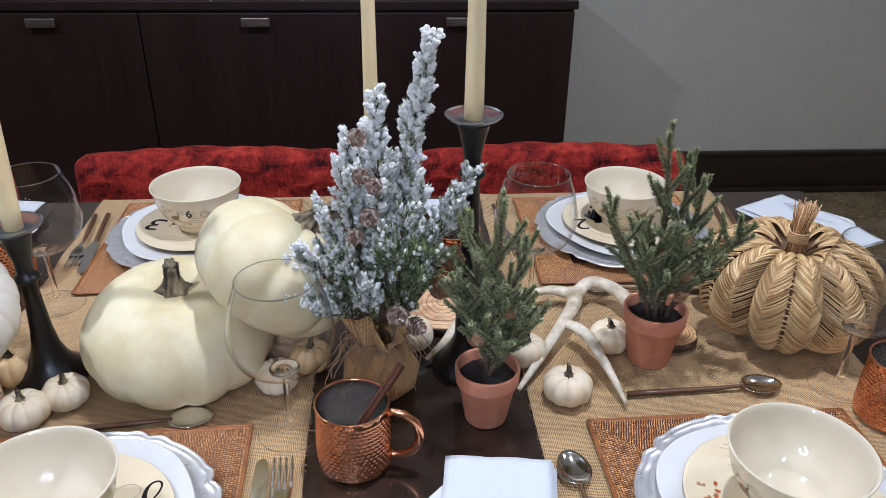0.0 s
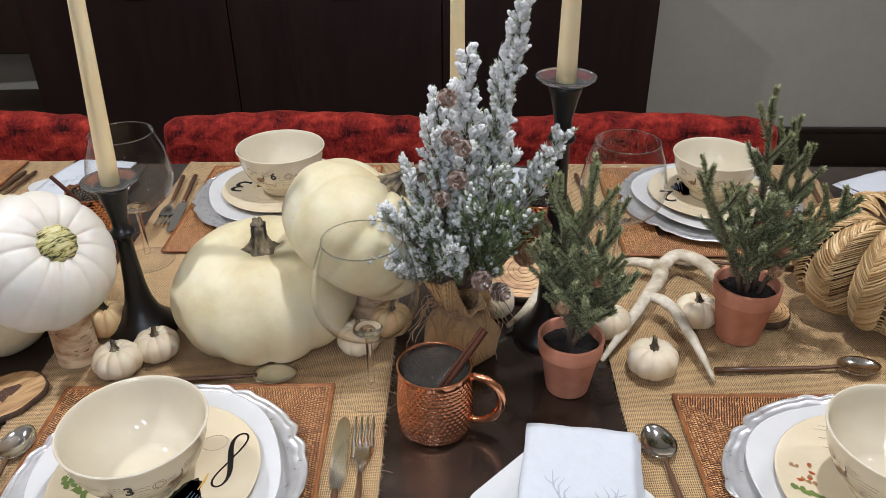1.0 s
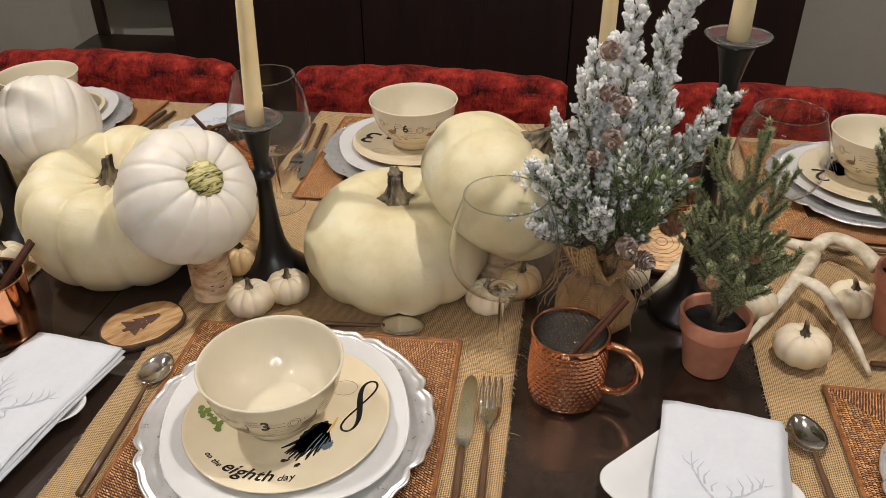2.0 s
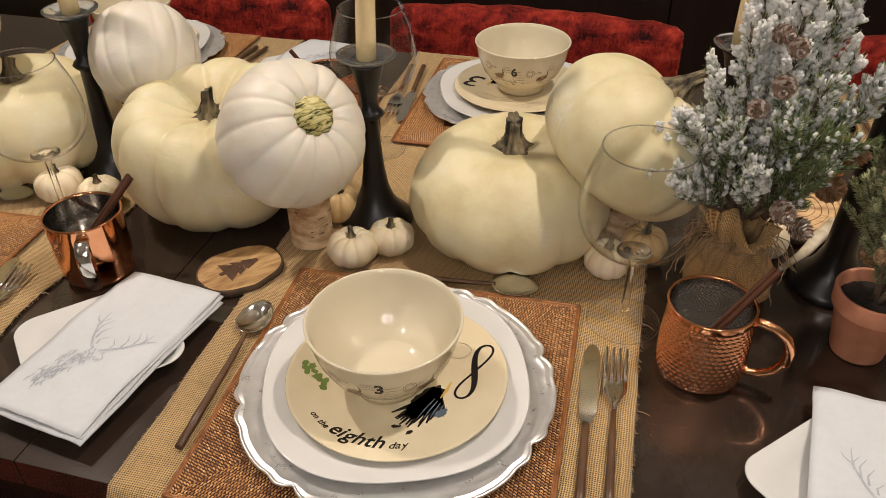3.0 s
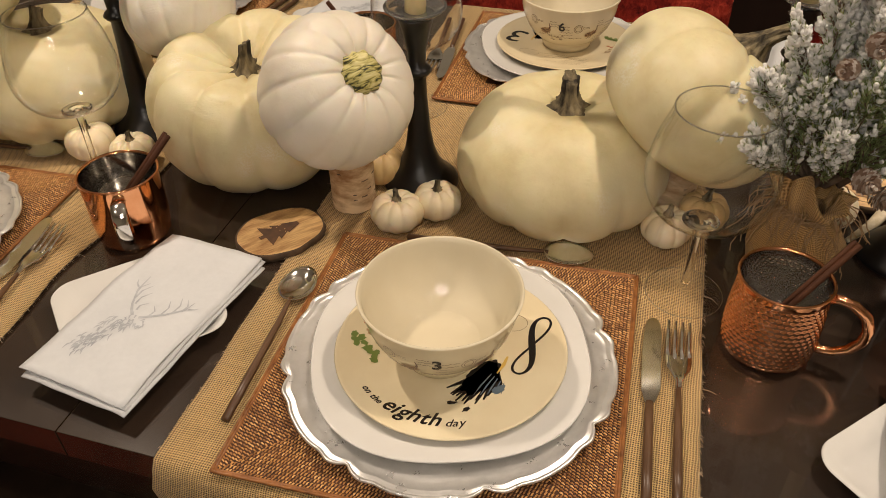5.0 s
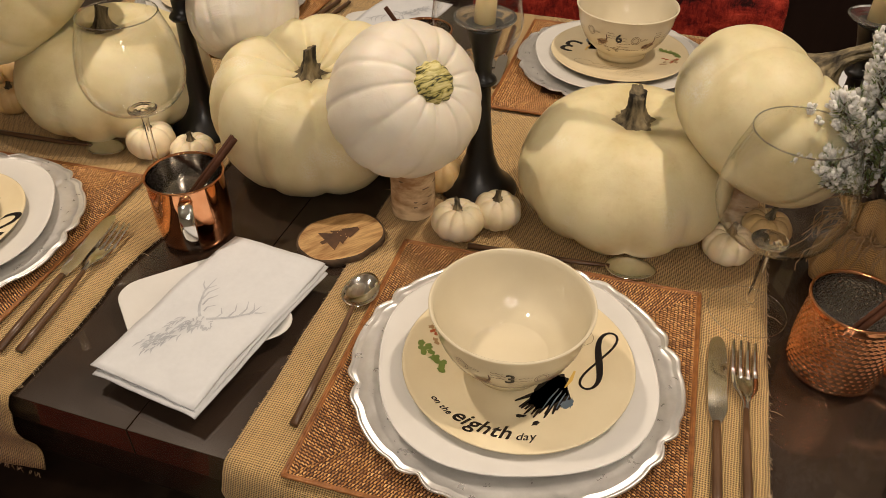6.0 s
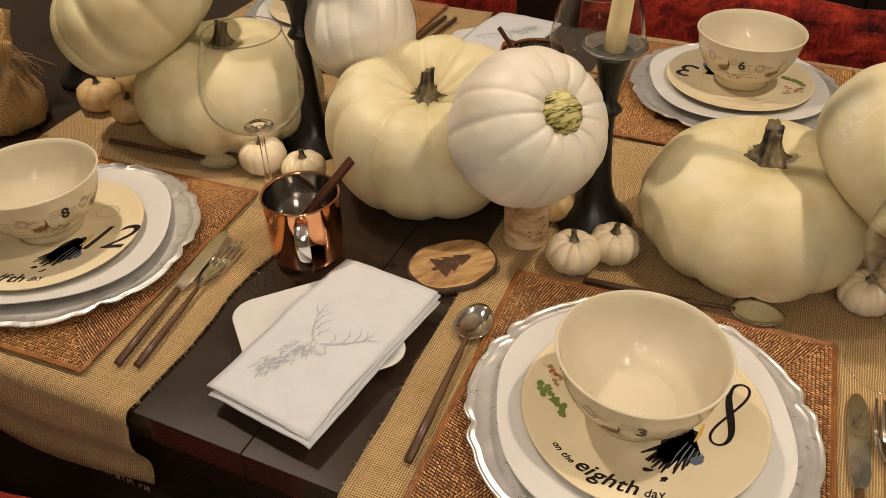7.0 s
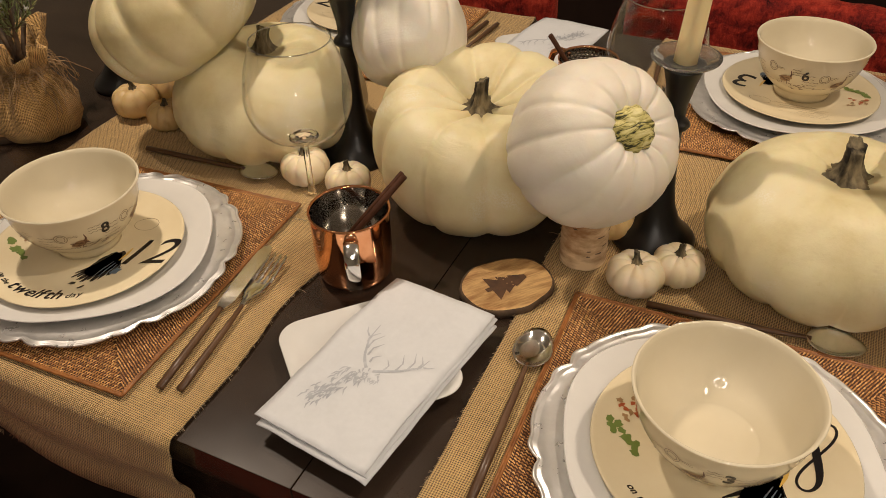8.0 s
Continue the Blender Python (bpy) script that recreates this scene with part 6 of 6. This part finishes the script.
def potted_spruce(m, R, h, height, seed, trunks, count, label):
    t = thing("potted_spruce", label, "potted plant", "potted spruces", m)
    clay_pot(t, R, h)
    rnd = random.Random(seed)
    wood, out, young = [], ([], []), ([], [])

    def dress(path, ln, tip):
        """Close-set short needles all round a twig, paler at its growing end."""
        needles_along(path, rnd, int(ln * 6200), 0.0094, 0.64, 0.0008, out)
        if tip:
            needles_along(path[-2:], rnd, 26, 0.0072, 0.5, 0.0007, young)

    for (bx, by, lx, ly, hh) in trunks:
        base = Vector((bx, by, h * 0.84))
        stem = [base + Vector((lx * (k / 7) ** 1.3, ly * (k / 7) ** 1.3, hh * k / 7)) + Vector((rnd.uniform(-0.003, 0.003), rnd.uniform(-0.003, 0.003), 0)) * (k > 0) for k in range(8)]
        wood.append(tube(stem, [0.0042 - 0.0004 * k for k in range(8)], 7))
        dress(stem[1:], hh, True)
        for k in range(count):
            f = 0.22 + 0.74 * (k / count) ** 1.05
            i = min(int(f * 7), 6)
            p = stem[i].lerp(stem[i + 1], f * 7 - i)
            a = k * 2.4 + rnd.uniform(-0.5, 0.5)
            ln = (0.07 * (1 - f) + 0.034) * rnd.uniform(0.75, 1.25)
            b = bough(p, (math.cos(a), math.sin(a), 0.85 + 0.7 * f), ln, rnd, 0, 0.06, 5, 0.05)
            wood.append(tube(b, [0.0019, 0.0017, 0.0015, 0.0013, 0.0011, 0.0008], 5))
            dress(b, ln, rnd.random() < 0.55)
            if ln > 0.066:
                for s in (-1, 1):
                    q = Vector((math.cos(a + s * 0.8), math.sin(a + s * 0.8), 0.8))
                    sb = bough(b[2], q, ln * 0.5, rnd, 0, 0.06, 3, 0.05)
                    wood.append(tube(sb, [0.0014, 0.0012, 0.001, 0.0007], 5))
                    dress(sb, ln * 0.5, False)
    part("trunk", join(*wood), "twig", t, "brown twiggy stem")
    part("needles", out, "needle", t, "dark grey-green spruce needles", smooth=False, kind="stuff")
    part("young_needles", young, "needle_tip", t, "yellow-green needles at the tips", smooth=False, kind="stuff")
    for k in range(4):
        a = rnd.uniform(0, 6.28)
        part("cone", pine_cone(0.0085, 0.019, seed + k), "cone_tan", t, "tiny brown cone", False, pose(0.02 * math.cos(a), 0.02 * math.sin(a) - 0.012, h + 0.03 + 0.3 * height * k / 3, 60, 0, rnd.uniform(0, 360)))
    return t


potted_spruce(pose(0.781, 1.682, TOP + 0.001), 0.0415, 0.083, 0.2, 3, [(0, 0, 0.008, 0.0, 0.262), (0.003, 0.002, -0.038, 0.005, 0.235), (-0.003, 0, 0.058, 0.015, 0.2), (0, -0.003, -0.05, -0.012, 0.16), (0.003, -0.004, 0.05, -0.02, 0.1)], 8, "little spruce in a terracotta pot on the bare table")
potted_spruce(pose(1.037, 1.795, Z_RUN), 0.0445, 0.09, 0.27, 8, [(-0.006, 0.0, -0.008, 0.005, 0.29), (-0.012, -0.006, -0.09, -0.02, 0.19), (0.014, -0.006, 0.105, 0.0, 0.145), (0.008, 0.0, 0.04, 0.005, 0.215), (0.004, 0.006, 0.02, 0.008, 0.25), (-0.004, -0.008, -0.04, -0.03, 0.13)], 8, "bushy little spruce in a terracotta pot on burlap")


def burlap_sack(parent, R, h, seed):
    """A gathered sack with a tied neck and a loose ruffle above it."""
    n = 90

    def warp(r, z, a):
        t = z / h
        fold = 0.11 * math.sin(a * 9 + seed + 3 * t) * max(0, t - 0.25) + 0.06 * math.sin(a * 17 + seed) * max(0, t - 0.3)
        fold += 0.13 * noise.noise((math.cos(a) * 2.2 + seed, math.sin(a) * 2.2, t * 3))
        if t > 1.03:
            # loose collar of folded cloth with an uneven hem
            e = min(1.0, (t - 1.03) * 2.2)
            fold += e * (0.2 * math.sin(3 * a + seed) + 0.17 * math.sin(7 * a + 2 * seed) + 0.1 * math.sin(13 * a))
            z += e * (0.016 * math.sin(2 * a + seed * 1.3) + 0.010 * math.sin(5 * a + seed))
        return r * (1 + fold), z

    prof = [(0.0, 0.0), (R * 0.8, 0.0), (R * 0.95, 0.006), (R * 1.03, h * 0.22), (R, h * 0.42), (R * 0.86, h * 0.62), (R * 0.66, h * 0.8), (R * 0.52, h * 0.92), (R * 0.5, h), (R * 0.56, h * 1.07), (R * 0.66, h * 1.18), (R * 0.72, h * 1.32), (R * 0.76, h * 1.5), (R * 0.7, h * 1.5), (R * 0.56, h * 1.25), (R * 0.4, h * 1.05)]
    part("sack", lathe(prof, n, warp), "sack", parent, "brown burlap sack gathered at the neck")
    ties, rnd = [], random.Random(seed)
    for k in range(5):
        z = h * (0.94 + 0.035 * k)
        ties.append(tube([(R * 0.58 * math.cos(a), R * 0.58 * math.sin(a), z + 0.002 * math.sin(a * 2 + k)) for a in [2 * math.pi * q / 24 for q in range(25)]], 0.0011, 5))
    for k in range(90):
        a = rnd.uniform(0, 6.28)
        p = bough((R * 0.55 * math.cos(a), R * 0.55 * math.sin(a), h * rnd.uniform(0.95, 1.25)), (math.cos(a), math.sin(a), rnd.uniform(-0.5, 0.9)), rnd.uniform(0.03, 0.085), rnd, 0.3, 0, 10, 0.6)
        ties.append(tube(p, 0.0007, 4))
    part("twine", join(*ties), "twine", parent, "jute twine with loose ends")


def frosted_tree(m, seed, label, sprays, sack=(0.052, 0.076)):
    t = thing("frosted_tree", label, "artificial tree", "burlap-wrapped trees", m)
    burlap_sack(t, *sack, seed)
    rnd = random.Random(seed)
    wood, green, frost, snow = [], ([], []), ([], []), []
    for (dx, dy, dz, ln, white, n) in sprays:
        root = Vector((0.02 * dx, 0.02 * dy, 0.112))
        main = bough(root, (dx, dy, dz), ln, rnd, 0, 0, 8, 0.035)
        wood.append(tube(main, [0.004 - 0.0004 * k for k in range(9)], 6))
        for k in range(n):
            f = 0.22 + 0.78 * k / n
            i = min(int(f * 8), 7)
            p = main[i].lerp(main[i + 1], f * 8 - i)
            d = (main[i + 1] - main[i]).normalized()
            s = d.cross(Vector((rnd.uniform(-1, 1), rnd.uniform(-1, 1), rnd.uniform(-1, 1)))).normalized()
            l2 = (0.018 + 0.042 * (1 - f)) * rnd.uniform(0.75, 1.25)
            b = bough(p, d * 1.05 + s * 0.62, l2, rnd, 0, 0.12, 4)
            wood.append(tube(b, [0.0014, 0.0012, 0.001, 0.0008, 0.0006], 4))
            w = max(0.0, white * (0.14 + 0.86 * f) + rnd.uniform(-0.3, 0.2))
            needles_along(b, rnd, int(60 * max(0.1, 1 - w)), 0.0145, 0.36, 0.0008, green)
            needles_along(b, rnd, int(58 * min(w, 1) * (1.2 - 0.45 * min(w, 1))), 0.0115, 0.46, 0.0011, frost)
            # flocked fingers: blunt white shoots crowding the end of the twig
            for q in range(int(17.0 * min(w, 1.1) + rnd.random() - 0.4)):
                o = b[2].lerp(b[4], rnd.random())
                g = (b[-1] - b[0]).normalized()
                side = g.cross(Vector((rnd.uniform(-1, 1), rnd.uniform(-1, 1), rnd.uniform(-1, 1)))).normalized()
                shoot = bough(o, g * 0.9 + side * rnd.uniform(0.3, 1.0), rnd.uniform(0.004, 0.0095), rnd, 0, 0.1, 3)
                fat = rnd.uniform(0.0013, 0.0027) * (1.15 if white > 1.15 else 1.0)
                snow.append(tube(shoot, [fat * 0.7, fat, fat * 1.15, fat * 0.85], 7))
    part("branchwork", join(*wood), "twig", t, "grey-brown twigs")
    part("needles", green, "cypress", t, "dark green needles", False, kind="stuff")
    part("frosted_needles", frost, "needle_frost", t, "needles white with artificial frost", False, kind="stuff")
    part("snow", join(*snow), "snow", t, "clumps of white artificial snow", kind="stuff")
    return t


FT = frosted_tree(pose(0.64, 1.758, TOP + 0.001), 5, "snow-flocked evergreen with cones in a burlap sack", [
    (0.135, -0.04, 0.98, 0.376, 1.30, 96), (0.04, -0.08, 1.00, 0.317, 1.30, 66), (-0.09, -0.08, 0.99, 0.257, 1.20, 48), (-0.17, -0.13, 0.98, 0.232, 1.10, 44), (-0.03, -0.04, 1.00, 0.262, 1.20, 44),
    (-0.31, -0.15, 0.94, 0.191, 0.90, 38), (-0.66, -0.25, 0.72, 0.142, 1.00, 44), (0.26, -0.14, 0.96, 0.215, 0.85, 44), (0.48, 0.03, 0.88, 0.235, 0.95, 46), (0.48, -0.06, 0.88, 0.192, 0.75, 38),
    (0.15, -0.21, 0.97, 0.188, 0.60, 42), (-0.45, -0.14, 0.88, 0.138, 0.60, 32), (0.24, -0.36, 0.90, 0.155, 0.12, 42), (0.47, -0.32, 0.82, 0.146, 0.10, 38), (0.10, -0.37, 0.92, 0.151, 0.20, 38),
    (-0.62, -0.42, 0.62, 0.105, 0.90, 38), (-0.10, -0.58, 0.81, 0.107, 0.80, 30), (0.40, -0.48, 0.78, 0.112, 0.05, 36), (0.11, -0.10, 0.99, 0.211, 1.10, 46), (0.00, -0.14, 0.99, 0.208, 1.00, 44),
    (-0.13, 0.22, 0.97, 0.206, 0.80, 30), (0.22, 0.26, 0.94, 0.212, 0.70, 30), (-0.21, -0.30, 0.93, 0.150, 0.50, 34), (-0.78, -0.34, 0.52, 0.125, 1.00, 40), (-0.5, -0.3, 0.8, 0.165, 0.9, 36)])
for k, (cx, cy, cz, r, rx, rz, skin) in enumerate([(-0.021, -0.042, 0.385, 0.015, 70, 20, "cone"), (-0.021, -0.052, 0.342, 0.014, 75, 40, "cone"), (-0.001, -0.057, 0.335, 0.014, 85, 10, "cone"), (-0.005, -0.067, 0.302, 0.016, 90, 0, "cone"), (-0.017, -0.067, 0.274, 0.014, 80, -30, "cone"), (0.02, -0.068, 0.165, 0.018, 80, 20, "cone"), (0.038, -0.058, 0.143, 0.017, 95, 50, "cone"), (0.075, 0.02, 0.143, 0.018, 60, 40, "cone_tan"), (0.086, 0.03, 0.187, 0.017, 80, 60, "cone_tan")]):
    part("pine_cone", pine_cone(r * (0.72 if skin == "cone" else 0.9), r * (1.5 if skin == "cone" else 1.8), 50 + k), skin, FT, "frosted brown pine cone" if skin == "cone" else "tan pine cone", False, pose(cx, cy, cz, rx, 0, rz))
stick = [(0.02, -0.01, 0.115), (0.045, 0.004, 0.13), (0.064, 0.014, 0.15), (0.08, 0.022, 0.175), (0.086, 0.028, 0.2)]
part("bare_twig", tube(stick, [0.0042, 0.0036, 0.0032, 0.0028, 0.002], 8), "bark", FT, "bare grey twig that carries two tan cones")
frosted_tree(pose(-0.76, 1.7, TOP + 0.001), 9, "evergreen wrapped in a burlap sack with twine", [
    (0.1, -0.1, 1, 0.3, 0.3, 30), (-0.3, 0.0, 1, 0.28, 0.5, 28), (0.35, -0.1, 0.8, 0.2, 0.2, 24), (-0.1, -0.5, 0.8, 0.2, 0.15, 24), (0.0, 0.4, 0.9, 0.24, 0.5, 24)], (0.062, 0.1))


# ---- plaited straw pumpkin ----
def straw_pumpkin(m):
    t = thing("straw_pumpkin", "plaited straw pumpkin with a bundled straw stem", "straw pumpkin", at=m)
    R, H, lobes = 0.134, 0.155, 7
    rnd = random.Random(4)

    def surf(p, a, lift=0.0):
        u = a * lobes / (2 * math.pi)
        f = u - math.floor(u)
        bulge = 1 - 0.25 * (1 - math.sin(math.pi * f)) ** 1.7 - 0.03 * math.exp(-((f - 0.5) / 0.05) ** 2)
        s = math.sin(p)
        r = R * s ** 0.72 * bulge + lift * s
        z = H / 2 + H / 2 * math.cos(p) * (1 - 0.1 * (1 - bulge)) - 0.03 * math.exp(-(r / R / 0.3) ** 2) * (1 if p < 1.5 else -1) + lift * math.cos(p)
        return Vector((r * math.cos(a), r * math.sin(a), z))

    V, F = [], []
    n, q = 112, 26
    for j in range(q + 1):
        p = 0.08 + (math.pi - 0.16) * j / q
        for i in range(n):
            V.append(tuple(surf(p, 2 * math.pi * i / n, -0.004)))
    F = [(j * n + i, j * n + n + i, j * n + n + (i + 1) % n, j * n + (i + 1) % n) for j in range(q) for i in range(n)]
    F += [tuple(range(n)), tuple(range(q * n, (q + 1) * n))[::-1]]
    # the core's dark colour stands in for shade behind the plaits
    part("core", (V, F), "straw_shade", t, "inner straw core, coloured dark for the shade between plaits")
    wid = 2 * math.pi / lobes
    for lobe in range(lobes):
        straws = []
        a0 = lobe * wid

        def strip(p0, e0, e1, rise, half, low_end):
            """Four flat straws side by side; one end dives under the crossing set."""
            for strand in range(4):
                pts, w = [], 0.0028 * rnd.uniform(0.75, 1.2)
                off = 0.05 * (strand - 1.5) + rnd.uniform(-0.014, 0.014)
                for s in range(7):
                    e = e0 + (e1 - e0) * s / 6
                    g = (s / 6) if low_end == 0 else 1 - s / 6
                    lift = 0.0005 + 0.0052 * math.sin(math.pi * min(1, 0.08 + 0.75 * g)) + rnd.uniform(0, 0.0006)
                    pts.append(surf(min(max(p0 + off + rise * (e - e0), 0.14), 2.98), a0 + wid * (0.5 + 0.5 * e * (1 if half else -1)), lift))
                straws.append(tube(pts, [w * 0.7, w, w, w, w, w, w * 0.7], 4, False, 0.32))

        for half in (0, 1):
            for k in range(17):
                p0 = 0.16 + 2.5 * k / 16 + rnd.uniform(-0.03, 0.03)
                strip(p0, 0.05, 0.66, 0.62, half, 1)
                strip(p0 + 0.36, 0.46, 1.0, -0.5, half, 0)
        # ladder of cross stitches down the middle of the lobe
        for k in range(24):
            p0 = 0.3 + 2.4 * k / 23 + rnd.uniform(-0.02, 0.02)
            straws.append(tube([surf(p0 + 0.01 * d, a0 + wid * (0.5 + 0.045 * d), 0.0042) for d in (-1, -0.4, 0.4, 1)], 0.0013, 4, False))
        part("lobe", join(*straws), "straw", t, "herringbone-plaited straw lobe", kind="stuff")
    st = []
    for k in range(80):
        a, r = rnd.uniform(0, 6.28), 0.013 * math.sqrt(rnd.random())
        x, y = r * math.cos(a), r * math.sin(a)
        fl = rnd.uniform(1.1, 1.7)
        st.append(tube([(x * 1.3, y * 1.3, H - 0.045), (x * 0.9, y * 0.9, H - 0.005), (x, y, H + 0.022), (x * fl + 0.004, y * fl, H + rnd.uniform(0.045, 0.062))], [0.0014, 0.0014, 0.0013, 0.0011], 4, True, 0.6))
    for k in range(6):
        z = H - 0.004 + 0.003 * k
        st.append(tube([(0.0138 * math.cos(a), 0.0138 * math.sin(a), z) for a in [2 * math.pi * i / 20 for i in range(21)]], 0.0015, 4))
    part("stem", join(*st), "straw_dark", t, "bundle of straws bound near its foot", kind="stuff")
    return t


straw_pumpkin(pose(1.27, 1.875, Z_RUN, 0, 0, 12))


# ---- antlers ----
def antler(limbs, label):
    geos = []
    for pts, radii in limbs:
        P = [Vector(p) for p in pts]
        fine, rad = [], []
        for i in range(len(P) - 1):
            p0, p1, p2, p3 = P[max(i - 1, 0)], P[i], P[i + 1], P[min(i + 2, len(P) - 1)]
            for s in range(6):
                u = s / 6
                fine.append(0.5 * ((2 * p1) + (p2 - p0) * u + (2 * p0 - 5 * p1 + 4 * p2 - p3) * u * u + (3 * p1 - p0 - 3 * p2 + p3) * u ** 3))
                rad.append(radii[i] + (radii[i + 1] - radii[i]) * u)
        fine.append(P[-1])
        rad.append(radii[-1])
        V, F = tube(fine, [q * 1.05 for q in rad], 16, True, 0.75)
        V = [tuple(Vector(v) * 1 + Vector((1, 1, 1)) * 0.0009 * noise.noise((v[0] * 90, v[1] * 90, v[2] * 90))) for v in V]
        geos.append((V, F))
    return solid("antler", join(*geos), "antler", label, "antler", "antlers")


zb = Z_RUN + 0.012
antler([([(0.83, 1.716, zb - 0.002), (0.872, 1.78, zb + 0.006), (0.915, 1.848, zb + 0.016), (0.945, 1.9, zb + 0.018), (0.953, 1.945, zb + 0.012)], [0.003, 0.0065, 0.0092, 0.0115, 0.013]),
        ([(0.915, 1.852, zb + 0.016), (0.942, 1.82, zb + 0.02), (0.96, 1.755, zb + 0.01), (0.974, 1.682, zb - 0.006)], [0.0092, 0.0092, 0.007, 0.0025]),
        ([(0.953, 1.935, zb + 0.012), (0.985, 1.963, zb + 0.02), (1.02, 1.945, zb + 0.018), (1.04, 1.905, zb + 0.01)], [0.012, 0.0105, 0.0115, 0.013]),
        ([(0.953, 1.94, zb + 0.012), (0.915, 1.955, zb + 0.012), (0.872, 1.945, zb + 0.008), (0.83, 1.95, zb - 0.002)], [0.011, 0.0085, 0.007, 0.004])], "bleached forked antler lying on burlap")
antler([([(0.706, 1.803, TOP + 0.008), (0.735, 1.832, TOP + 0.018), (0.76, 1.872, TOP + 0.026), (0.79, 1.92, TOP + 0.024), (0.84, 1.95, TOP + 0.02)], [0.003, 0.0065, 0.0085, 0.009, 0.01])], "pale antler tip lying on a wood slice")
